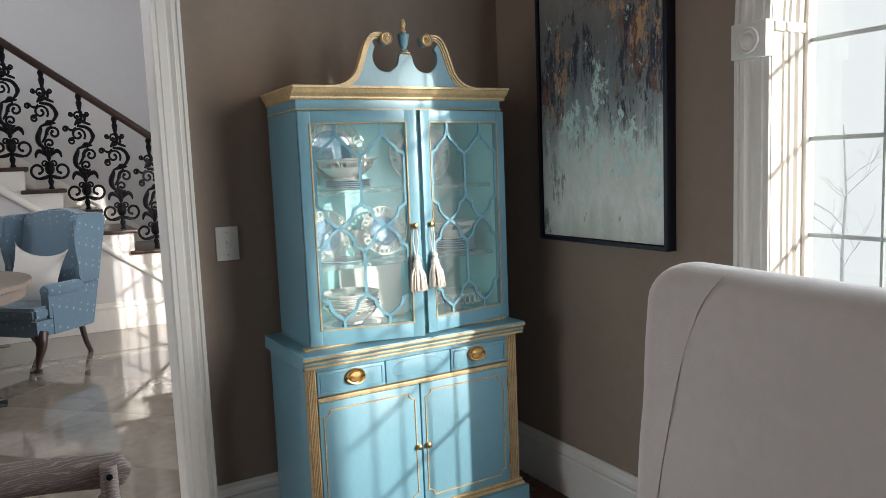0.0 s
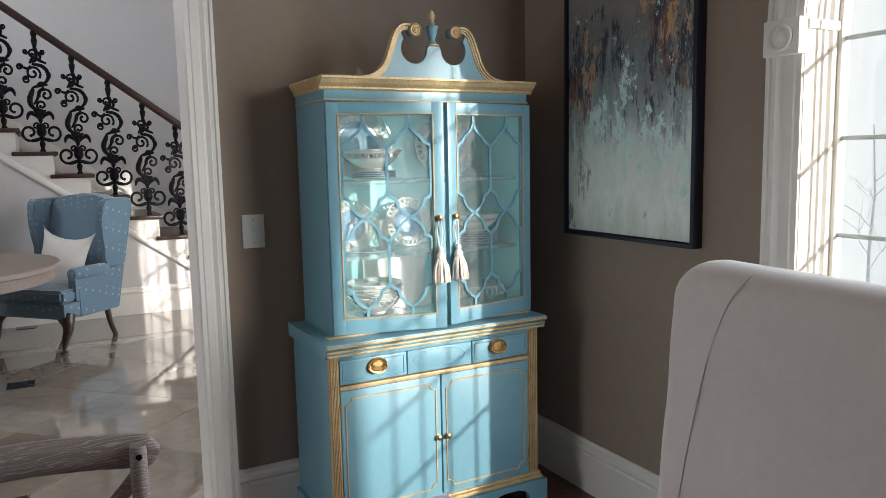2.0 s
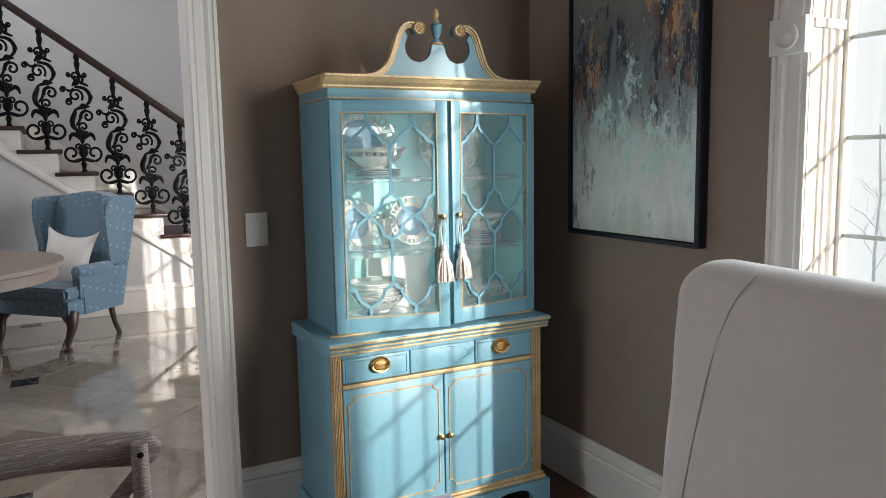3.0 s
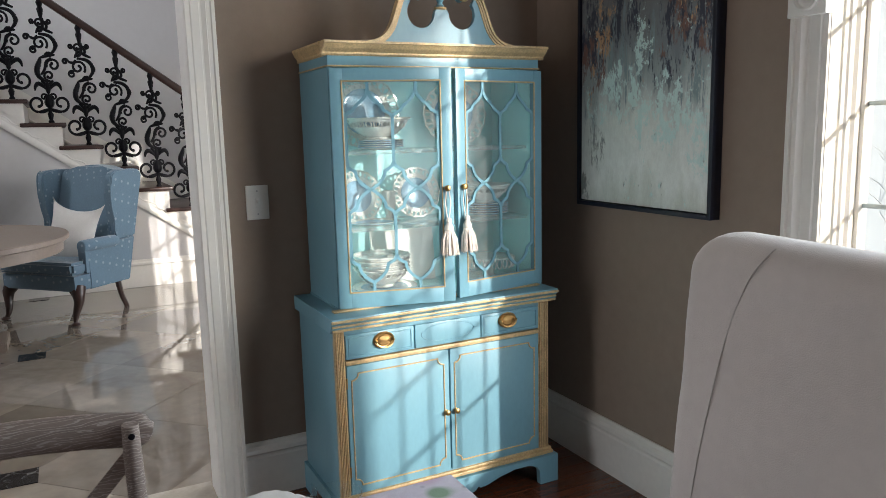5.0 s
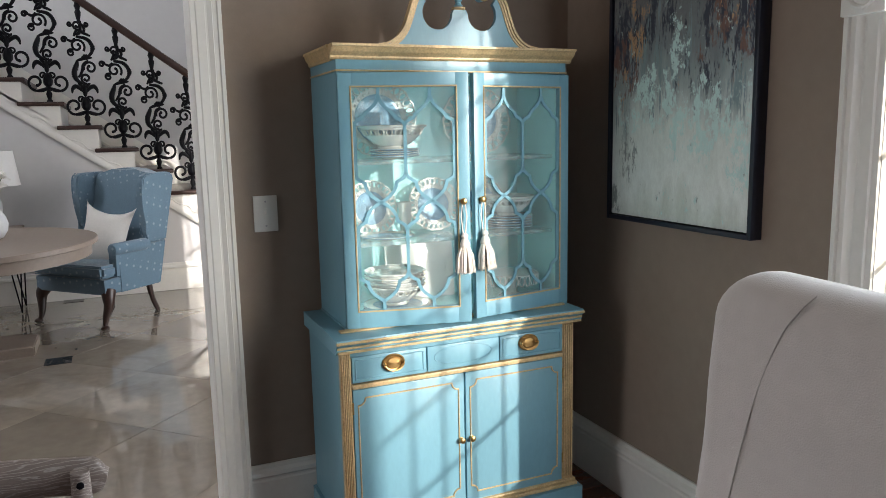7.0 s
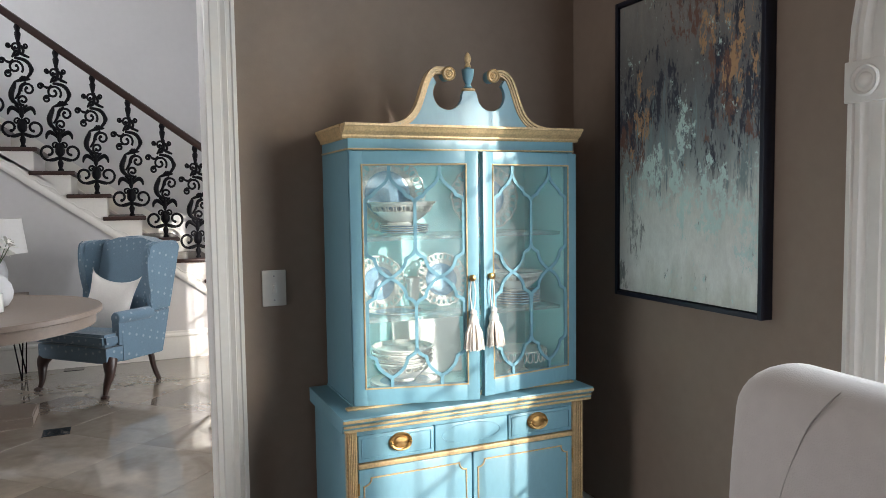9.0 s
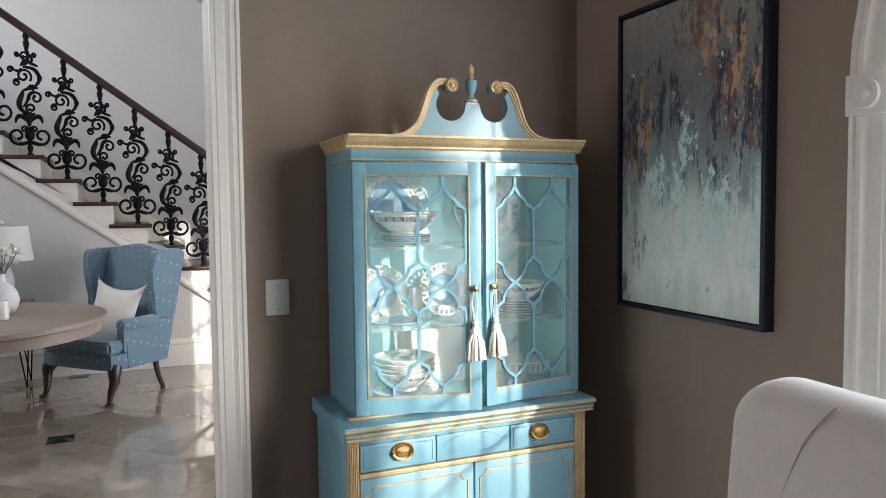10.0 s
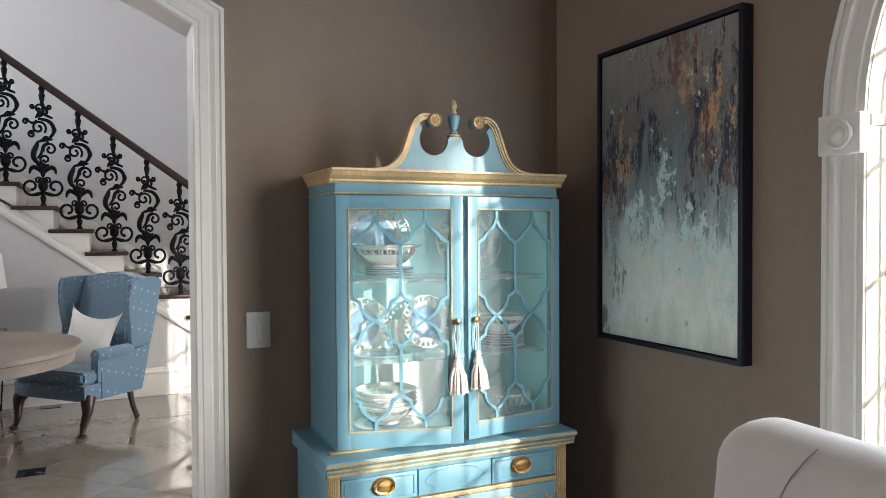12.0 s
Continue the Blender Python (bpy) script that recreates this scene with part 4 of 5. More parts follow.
    lathe(bm, [(0.014, 0.99), (0.018, 1.03), (0.027, 1.07), (0.032, 1.10), (0.022, 1.12), (0.026, 1.14), (0.034, 1.16), (0.02, 1.2)], seg=10)
    bmesh.ops.scale(bm, vec=(0.86, 1, 0.92), verts=bm.verts[:])
    return bm


def baluster_at(k):
    return pose(tread_x(k)[0] + 0.256, 7.94, tread_z(k) + 0.0005)


bal = solo("baluster", baluster_mesh(), IRON, "black cast-iron baluster with scrolls and leaves on a tread", "baluster", "balusters of the staircase")
bal.matrix_basis = baluster_at(-4)
for k in list(KS)[1:]:
    copy_thing(bal, baluster_at(k))


# ---- wing chair in the hall ----
def damask():
    m = mat("blue_dotted_upholstery", (0.12, 0.20, 0.27), 0.85, var=0.10, scale=9, bump=0.3, bscale=300, sheen=0.4)
    n, l = m.node_tree.nodes, m.node_tree.links
    b = n["Principled BSDF"]
    old = b.inputs["Base Color"].links[0].from_socket
    tc, mp, vo, rg, mx = n.new("ShaderNodeTexCoord"), n.new("ShaderNodeMapping"), n.new("ShaderNodeTexVoronoi"), n.new("ShaderNodeMapRange"), n.new("ShaderNodeMix")
    mp.inputs["Rotation"].default_value = (0.3, 0.2, 0.785)
    mp.inputs["Scale"].default_value = (19, 19, 19)
    vo.inputs["Scale"].default_value, vo.inputs["Randomness"].default_value = 1.0, 0.12
    rg.inputs[1].default_value, rg.inputs[2].default_value, rg.inputs[3].default_value, rg.inputs[4].default_value = 0.17, 0.25, 0.5, 0.0
    mx.data_type = "RGBA"
    mx.inputs[7].default_value = (0.42, 0.50, 0.56, 1)
    l.new(tc.outputs["Object"], mp.inputs[0]), l.new(mp.outputs[0], vo.inputs[0]), l.new(vo.outputs["Distance"], rg.inputs[0])
    l.new(rg.outputs[0], mx.inputs[0]), l.new(old, mx.inputs[6]), l.new(mx.outputs[2], b.inputs["Base Color"])
    return m


DAMASK = damask()


def soft_box(bm, x0, x1, y0, y1, z0, z1, r, puff=0.0, seg=4, cuts=6):
    """A box with round edges whose large faces swell by puff."""
    b2 = B()
    box(b2, x0, x1, y0, y1, z0, z1)
    bmesh.ops.subdivide_edges(b2, edges=b2.edges[:], cuts=cuts, use_grid_fill=True)
    cx, cy, cz = (x0 + x1) / 2, (y0 + y1) / 2, (z0 + z1) / 2
    hx, hy, hz = (x1 - x0) / 2, (y1 - y0) / 2, (z1 - z0) / 2
    for v in b2.verts:
        u = [(v.co.x - cx) / hx, (v.co.y - cy) / hy, (v.co.z - cz) / hz]
        c = Vector((max(-hx + r, min(hx - r, v.co.x - cx)), max(-hy + r, min(hy - r, v.co.y - cy)), max(-hz + r, min(hz - r, v.co.z - cz))))
        d = Vector((v.co.x - cx, v.co.y - cy, v.co.z - cz)) - c
        if d.length > 1e-6:
            d = d.normalized() * r
        p = c + d
        sw = puff * (1 - min(1, abs(u[0])) ** 2) * (1 - min(1, abs(u[1])) ** 2)
        p.z += sw * (1 if u[2] > 0.5 else 0)
        v.co = Vector((cx, cy, cz)) + p
    me = bpy.data.meshes.new("tmp")
    b2.to_mesh(me)
    b2.free()
    bm.from_mesh(me)
    bpy.data.meshes.remove(me)
    return bm


wing = thing("wing_chair", (0, 0, 0), "blue dotted wing chair with mahogany cabriole legs, on marble", "armchair")
part("seat_frame", soft_box(B(), -0.385, 0.385, -0.045, 0.53, 0.262, 0.396, 0.02), DAMASK, wing)
cu = B()
prism(cu, [(-0.385, -0.06), (0.385, -0.06), (0.385, 0.095), (0.315, 0.105), (0.315, 0.47), (-0.315, 0.47), (-0.315, 0.105), (-0.385, 0.095)], "z", 0.399, 0.498)
bmesh.ops.bevel(cu, geom=cu.edges[:], offset=0.022, segments=4, affect="EDGES")
cush = part("seat_cushion", cu, DAMASK, wing, "thick T-shaped dotted seat cushion")
pip = B()
for z in (0.407, 0.489):
    tube(pip, [(-0.362, -0.055, z), (0.362, -0.055, z)], 0.005, 6)
part("piping", pip, DAMASK, cush)
bk = B()
crest = [(-0.33, 0.38), (-0.33, 1.185), (-0.25, 1.195), (-0.14, 1.225), (0, 1.24), (0.14, 1.225), (0.25, 1.195), (0.33, 1.185), (0.33, 0.38)]
prism(bk, crest, "y", 0.41, 0.54)
bmesh.ops.bevel(bk, geom=bk.edges[:], offset=0.02, segments=3, affect="EDGES")
for v in bk.verts:
    v.co.y += 0.25 * (v.co.z - 0.4)
part("backrest", bk, DAMASK, wing)
for s in (-1, 1):
    sd = B()
    ol = [(0.425, 0.62), (0.44, 0.70), (0.43, 0.78), (0.41, 0.88), (0.40, 1.0), (0.405, 1.10), (0.42, 1.165), (0.455, 1.195), (0.60, 1.203), (0.72, 1.20), (0.765, 1.185), (0.762, 1.14), (0.70, 0.86), (0.655, 0.62)]
    x0, x1 = (0.318, 0.39) if s > 0 else (-0.39, -0.318)
    prism(sd, ol, "x", x0, x1)
    bmesh.ops.bevel(sd, geom=sd.edges[:], offset=0.016, segments=3, affect="EDGES")
    for v in sd.verts:
        v.co.x += s * 0.018 * max(0.0, (v.co.z - 0.8) / 0.4)
    wg = part("wing_side", sd, DAMASK, wing)
    tp = B()
    tube(tp, smooth_path([(s * (0.386 + 0.018 * max(0.0, (b - 0.8) / 0.4)), a + 0.006, b) for a, b in ol[:8]], 3), 0.006, 6)
    part("piping", tp, DAMASK, wg)
    lo = B()
    prism(lo, [(0.112, 0.264), (0.108, 0.60), (0.40, 0.605), (0.64, 0.625), (0.60, 0.5), (0.545, 0.264)], "x", x0 + s * 0.002, x1 + s * 0.002)
    bmesh.ops.bevel(lo, geom=lo.edges[:], offset=0.008, segments=2, affect="EDGES")
    part("side_panel", lo, DAMASK, wing)
    ar = B()
    lathe(ar, [(0.02, 0.075), (0.045, 0.078), (0.052, 0.09), (0.052, 0.40), (0.045, 0.45), (0.01, 0.46)], (s * 0.362, 0, 0.612), "y", 20)
    part("arm", ar, DAMASK, wing)
    af = B()
    prism(af, [(s * 0.32, 0.40), (s * 0.39, 0.40), (s * 0.396, 0.60), (s * 0.32, 0.60)], "y", 0.082, 0.115)
    part("arm_front", af, DAMASK, wing)
    lg = B()
    p = smooth_path([(s * 0.35, 0.02, 0.29), (s * 0.372, -0.005, 0.235), (s * 0.375, -0.012, 0.18), (s * 0.36, -0.03, 0.10), (s * 0.36, -0.045, 0.045), (s * 0.372, -0.06, 0.012)], 4)
    n = len(p) - 1
    tube(lg, p, [0.045 * (1 - i / n) ** 1.3 + 0.015 for i in range(n + 1)], 10, up=(0, 1, 0))
    lathe(lg, [(0.02, 0.0), (0.034, 0.006), (0.034, 0.018), (0.015, 0.03)], (s * 0.372, -0.062, 0), "z", 14)
    part("front_leg", lg, DARKWOOD, wing, "carved mahogany cabriole leg")
    bl = B()
    tube(bl, smooth_path([(s * 0.30, 0.49, 0.29), (s * 0.295, 0.51, 0.2), (s * 0.28, 0.55, 0.1), (s * 0.265, 0.61, 0.0)], 3), [0.026, 0.026, 0.025, 0.024, 0.023, 0.022, 0.022, 0.022, 0.021, 0.021], 8, up=(0, 1, 0))
    part("back_leg", bl, DARKWOOD, wing, "straight splayed mahogany back leg")
CHAIR = pose(-0.14, 6.85, 0, 0, 0, -46.7)
wing.matrix_basis = CHAIR


def pillow_mesh(w, h, t, seed):
    bm = B()
    n = 14
    rnd = random.Random(seed)
    grid = {}
    for side in (-1, 1):
        for i in range(n + 1):
            for j in range(n + 1):
                u, v = 2 * i / n - 1, 2 * j / n - 1
                if side > 0 and (i in (0, n) or j in (0, n)):
                    grid[side, i, j] = grid[-1, i, j]
                    continue
                x, z = u * w / 2 * (1 - 0.15 * (1 - v * v)), v * h / 2 * (1 - (0.34 if v > 0 else 0.05) * (1 - u * u) ** 0.7)
                d = t / 2 * (1 - u * u) ** 0.55 * (1 - v * v) ** 0.55
                d += rnd.uniform(-0.004, 0.004) * (1 if d > 0.01 else 0)
                grid[side, i, j] = bm.verts.new((x, side * d, z))
        for i in range(n):
            for j in range(n):
                bm.faces.new((grid[side, i, j], grid[side, i + 1, j], grid[side, i + 1, j + 1], grid[side, i, j + 1]))
    return bm


pl = solo("throw_pillow", pillow_mesh(0.47, 0.52, 0.17, 3), PILLOW, "plain ivory throw pillow leaning in the wing chair", "pillow", smooth=80)
pl.matrix_basis = CHAIR @ pose(0.04, 0.32, 0.70, -17, 8, 12)

# ---- hall table and what stands on it ----
TX, TY, TR, TZ = -0.86, 6.15, 0.95, 0.80
rt = thing("round_table", (TX, TY, 0), "greyed oak round pedestal table in the hall", "table")
tt = B()
lathe(tt, [(0.02, TZ - 0.04), (TR - 0.01, TZ - 0.04), (TR, TZ - 0.034), (TR, TZ - 0.006), (TR - 0.006, TZ), (0.02, TZ)], (TX, TY, 0), "z", 72)
part("tabletop", tt, TABLEWOOD, rt)
ap = B()
lathe(ap, [(TR - 0.07, TZ - 0.12), (TR - 0.045, TZ - 0.12), (TR - 0.04, TZ - 0.041), (TR - 0.07, TZ - 0.041)], (TX, TY, 0), "z", 72)
part("apron", ap, TABLEWOOD, rt)
pd = B()
lathe(pd, [(0.16, 0.09), (0.12, 0.14), (0.10, 0.22), (0.13, 0.4), (0.11, 0.55), (0.15, 0.66), (0.3, TZ - 0.041)], (TX, TY, 0), "z", 32)
part("pedestal", pd, TABLEWOOD, rt)
fb = B()
lobe = []
for q in range(4):
    for u, v in ((0.17, 0.22), (0.49, 0.185), (0.49, -0.185)):
        w = (u, v) if (u, v) != (0.17, 0.22) else (0.22, 0.22)
        ang = radians(-90 * q)
        lobe.append((TX + w[0] * math.cos(ang) - w[1] * math.sin(ang), TY + w[0] * math.sin(ang) + w[1] * math.cos(ang)))
prism(fb, lobe, "z", 0.0, 0.075)
bmesh.ops.bevel(fb, geom=fb.edges[:], offset=0.008, segments=2, affect="EDGES")
part("foot", fb, TABLEWOOD, rt, "low four-armed foot")
TOP = TZ + 0.0005
VX, VY = -0.60, 6.32
vase = B()
vp = [(0.05, 0), (0.075, 0.01), (0.105, 0.06), (0.112, 0.11), (0.1, 0.16), (0.065, 0.21), (0.032, 0.235), (0.026, 0.27), (0.03, 0.29), (0.022, 0.29), (0.018, 0.24)]
lathe(vase, vp, (VX, VY, TOP), "z", 40, wave=lambda t: 1 + 0.02 * math.cos(20 * t))
tagged(solo("vase", vase, CERAMIC), "white ribbed ceramic vase on the round table", "vase")
fl = thing("flower_bunch", (VX, VY, TOP + 0.25), "bunch of white flowers with dark centres in the vase", "flowers")
rnd = random.Random(5)
for i in range(11):
    a, e = rnd.uniform(0, 6.28), rnd.uniform(0.2, 1.1)
    L = rnd.uniform(0.13, 0.24)
    tipv = Vector((VX + L * math.sin(e) * math.cos(a), VY + L * math.sin(e) * math.sin(a), TOP + 0.28 + L * math.cos(e)))
    stp = B()
    tube(stp, [(VX, VY, TOP + 0.2), (VX + 0.3 * (tipv.x - VX), VY + 0.3 * (tipv.y - VY), TOP + 0.30), tipv], 0.003, 5)
    part("stem", stp, LEAF, fl)
    bl = B()
    nrm = (tipv - Vector((VX, VY, TOP + 0.25))).normalized().to_track_quat("Z", "Y").to_matrix().to_4x4()
    for k in range(9):
        b2 = B()
        rr = 0.034 + 0.012 * (k % 2)
        vs = [b2.verts.new((0.004, 0, 0)), b2.verts.new((rr * 0.6, -0.017, 0.012)), b2.verts.new((rr * 1.15, -0.012, 0.022)), b2.verts.new((rr * 1.3, 0.0, 0.02)), b2.verts.new((rr * 1.15, 0.012, 0.022)), b2.verts.new((rr * 0.6, 0.017, 0.012))]
        b2.faces.new(vs)
        b2.normal_update()
        bmesh.ops.solidify(b2, geom=b2.faces[:], thickness=0.002)
        b2.transform(Matrix.Translation(tipv) @ nrm @ pose(0, 0, 0, 0, rnd.uniform(-25, 5), 40 * k + rnd.uniform(-8, 8)))
        me = bpy.data.meshes.new("t")
        b2.to_mesh(me)
        b2.free()
        bl.from_mesh(me)
        bpy.data.meshes.remove(me)
    bloom = part("bloom", bl, PETAL, fl)
    c = B()
    lathe(c, [(0.002, 0.0), (0.011, 0.006), (0.012, 0.014), (0.006, 0.02), (0.001, 0.021)], (0, 0, 0), "z", 10)
    c.transform(Matrix.Translation(tipv) @ nrm)
    part("flower_centre", c, IRON, bloom, "dark flower centre")
cd = B()
lathe(cd, [(0.045, 0.0), (0.05, 0.004), (0.05, 0.125), (0.046, 0.13), (0.046, 0.10), (0.005, 0.1)], (-0.565, 6.02, TOP), "z", 28)
tagged(solo("candle_jar", cd, PORCELAIN), "white candle jar on the round table", "candle")

# console with wire legs and its lamp, against the wall below the stairs
con = thing("console_table", (-0.95, 7.62, 0), "low console table with black wire hairpin legs", "table")
part("tabletop", box(B(), -1.5, -0.55, 7.42, 7.82, 0.70, 0.74, 0.006), TABLEWOOD, con)
for x, s in ((-0.63, 1), (-1.42, -1)):
    for y, q in ((7.49, -1), (7.75, 1)):
        lg = B()
        for d in (-0.07, 0.07):
            tube(lg, [(x + d, y, 0.70), (x + s * 0.03, y + q * 0.02, 0.008)], 0.006, 6, up=(0, 1, 0))
        tube(lg, [(x - 0.07, y, 0.69), (x + 0.07, y, 0.69)], 0.006, 6)
        part("leg", lg, IRON, con)
lampx, lampy = -0.755, 7.60
tl = thing("table_lamp", (lampx, lampy, 0.74), "white table lamp with a drum shade, unlit", "lamp")
part("base", lathe(B(), [(0.08, 0.7405), (0.085, 0.75), (0.06, 0.78), (0.075, 0.86), (0.08, 0.95), (0.06, 1.03), (0.02, 1.08), (0.015, 1.14)], (lampx, lampy, 0), "z", 28), CERAMIC, tl)
sh = B()
lathe(sh, [(0.235, 1.11), (0.20, 1.405), (0.197, 1.405), (0.232, 1.11)], (lampx, lampy, 0), "z", 48)
part("shade", sh, SHADE, tl)
part("finial", lathe(B(), [(0.006, 1.14), (0.006, 1.42), (0.016, 1.425), (0.018, 1.44), (0.008, 1.455), (0.001, 1.457)], (lampx, lampy, 0), "z", 12), CERAMIC, tl)

# ---- dining room things ----
# white upholstered chair at the table's end: a padded back with a wrapped border
uc = thing("upholstered_chair", (1.0, 0.75, 0), "white linen upholstered host chair at the table's end", "chair")
UY0, UY1, UZ0, UZ1 = 0.40, 1.101, 0.42, 1.287


def back_front(z):
    f = max(0.0, min(1.0, (z - UZ0) / (UZ1 - UZ0)))
    return 1.02 + 0.075 * f


def crown(z):
    """How far the round top draws the outline in at the height z."""
    q = max(0.0, min(1.0, (z - (UZ1 - 0.07)) / 0.07))
    return 1 - math.sqrt(max(0.0, 1 - q * q))


bkm = B()
rings, nz = [], 34
for j in range(nz + 1):
    z = UZ0 + (UZ1 - UZ0) * (1 - (1 - j / nz) ** 1.6)
    xf, c = back_front(z), crown(z)
    xa, xb, ya, yb2 = xf + 0.055 * c, xf + 0.125 - 0.05 * c, UY0 + 0.075 * c, UY1 - 0.075 * c
    ring = []
    r = 0.045 * (1 - 0.75 * c)
    for cx, cy, a0, n in ((xb - r, ya + r, -90, 5), (xb - r, yb2 - r, 0, 5), (xa + r, yb2 - r, 90, 7), (xa + r, ya + r, 180, 7)):
        for k in range(n):
            t = radians(a0 + 90 * k / (n - 1))
            x, y = cx + r * math.cos(t), cy + r * math.sin(t)
            sag = 0.012 * ((y - 0.85) / 0.35) ** 2 * (z > 1.0)
            wrinkle = 0.0022 * math.sin(19 * y + 9 * z) * math.sin(23 * z) * (0.4 + z - UZ0)
            ring.append(bkm.verts.new((x + wrinkle * (x < cx), y, z - sag)))
    rings.append(ring)
for p, q in zip(rings, rings[1:]):
    for k in range(len(p)):
        bkm.faces.new((p[k], p[(k + 1) % len(p)], q[(k + 1) % len(p)], q[k]))
bkm.faces.new(rings[0][::-1]), bkm.faces.new(rings[-1])
ub = part("backrest", bkm, LINEN, uc, "padded white linen back", smooth=70)
sm = B()
seam = smooth_path([(0, 1.035, 0.60), (0, 1.025, 0.80), (0, 1.012, 0.93), (0, 0.985, 1.10), (0, 0.955, 1.20), (0, 0.93, 1.25), (0, 0.918, 1.272)], 5)
tube(sm, [(back_front(p.z) + 0.055 * crown(p.z) - 0.0006, p.y, p.z) for p in seam], 0.0011, 6)
part("seam", sm, THREAD, ub, "thin stitched seam")
pipe = B()
pp = [(back_front(z) + 0.118 - 0.05 * crown(z), UY1 - 0.012 - 0.07 * crown(z), z - 0.004) for z in [0.45 + 0.80 * k / 30 for k in range(31)]]
tube(pipe, pp, 0.0045, 6)
part("piping", pipe, LINEN, ub)
part("seat", soft_box(B(), 0.60, 1.06, 0.43, 1.03, 0.34, 0.48, 0.03, 0.02), LINEN, uc)
for x in (0.64, 1.08):
    for y in (0.47, 0.99):
        part("leg", lathe(B(), [(0.016, 0.0), (0.024, 0.42)], (x, y, 0), "z", 10), DARKWOOD, uc)

# cross-back chair of limed oak


def limed_oak():
    m = mat("limed_oak", (0.23, 0.178, 0.152), 0.6, var=0.2, scale=6, bump=0.2, bscale=90, stretch=(1, 5, 5))
    n, l = m.node_tree.nodes, m.node_tree.links
    b = n["Principled BSDF"]
    old = b.inputs["Base Color"].links[0].from_socket
    tc, mp, wv, rg, mx = n.new("ShaderNodeTexCoord"), n.new("ShaderNodeMapping"), n.new("ShaderNodeTexWave"), n.new("ShaderNodeMapRange"), n.new("ShaderNodeMix")
    mp.inputs["Scale"].default_value = (0.16, 1.0, 1.0)
    mp.inputs["Rotation"].default_value = (0.1, 0.12, 0.06)
    wv.wave_type, wv.bands_direction = "RINGS", "Y"
    wv.inputs["Scale"].default_value, wv.inputs["Distortion"].default_value, wv.inputs["Detail"].default_value, wv.inputs["Detail Scale"].default_value = 48, 12, 4, 1.6
    rg.inputs[1].default_value, rg.inputs[2].default_value, rg.inputs[4].default_value = 0.80, 0.98, 0.7
    mx.data_type = "RGBA"
    mx.inputs[7].default_value = (0.46, 0.40, 0.36, 1)
    l.new(tc.outputs["Object"], mp.inputs[0]), l.new(mp.outputs[0], wv.inputs[0]), l.new(wv.outputs["Fac"], rg.inputs[0])
    l.new(rg.outputs[0], mx.inputs[0]), l.new(old, mx.inputs[6]), l.new(mx.outputs[2], b.inputs["Base Color"])
    return m


LIMED = limed_oak()
xc = thing("cross_back_chair", (-0.03, 1.4, 0), "limed oak cross-back chair tucked under the dining table", "chair")
cr = B()
rail_pts = smooth_path([(0.206, 1.65, 0.893), (0.15, 1.655, 0.897), (0.06, 1.66, 0.908), (-0.06, 1.662, 0.916), (-0.18, 1.655, 0.908), (-0.261, 1.645, 0.893)], 6)
n = len(rail_pts) - 1
sweep(cr, rail_pts, [(0.016 * math.cos(t) * 1.2, 0.036 * math.sin(t)) for t in [2 * math.pi * k / 14 for k in range(14)]])
for v in cr.verts:
    e = max(0.0, (abs(v.co.x + 0.0275) - 0.205) / 0.0275)
    v.co.z = 0.894 + (v.co.z - 0.894) * math.sqrt(max(0.05, 1 - min(1, e) ** 2))
part("crest_rail", cr, LIMED, xc, "bent oak crest rail with open limed grain")
for s in (-1, 1):
    px = -0.0275 + s * 0.19
    po = B()
    tube(po, [(px, 1.618, 0.92), (px, 1.62, 0.86), (px + s * 0.004, 1.61, 0.6), (px + s * 0.008, 1.58, 0.45), (px + s * 0.01, 1.62, 0.0)], [0.016, 0.0175, 0.019, 0.02, 0.016], 12)
    post = part("post", po, LIMED, xc)
    part("bolt", lathe(B(), [(0.0065, 0.0), (0.0065, -0.004), (0.003, -0.0055)], (px, 1.604, 0.9), "y", 10), IRON, post)
    xb = B()
    sweep(xb, [(px - s * 0.005, 1.63, 0.85), (px - s * 0.19, 1.635, 0.65), (px - s * 0.37, 1.615, 0.47)], [(-0.008, -0.015), (0.008, -0.015), (0.008, 0.015), (-0.008, 0.015)], up=(0, 0.2, 1))
    part("cross_brace", xb, LIMED, xc)
    part("front_leg", lathe(B(), [(0.015, 0.0), (0.019, 0.44)], (px, 1.19, 0), "z", 10), LIMED, xc)
part("seat", soft_box(B(), -0.25, 0.20, 1.16, 1.58, 0.43, 0.465, 0.012), LIMED, xc)

# dining table with its floral cloth
dt = thing("dining_table", (-0.1, 0.98, 0), "wooden dining table below a floral cloth", "table")
part("tabletop", box(B(), -1.05, 0.735, 0.38, 1.375, 0.725, 0.762, 0.006), TABLEWOOD, dt)
for x in (-0.95, 0.64):
    for y in (0.48, 1.28):
        part("leg", box(B(), x - 0.04, x + 0.04, y - 0.04, y + 0.04, 0, 0.725, 0.006), TABLEWOOD, dt)


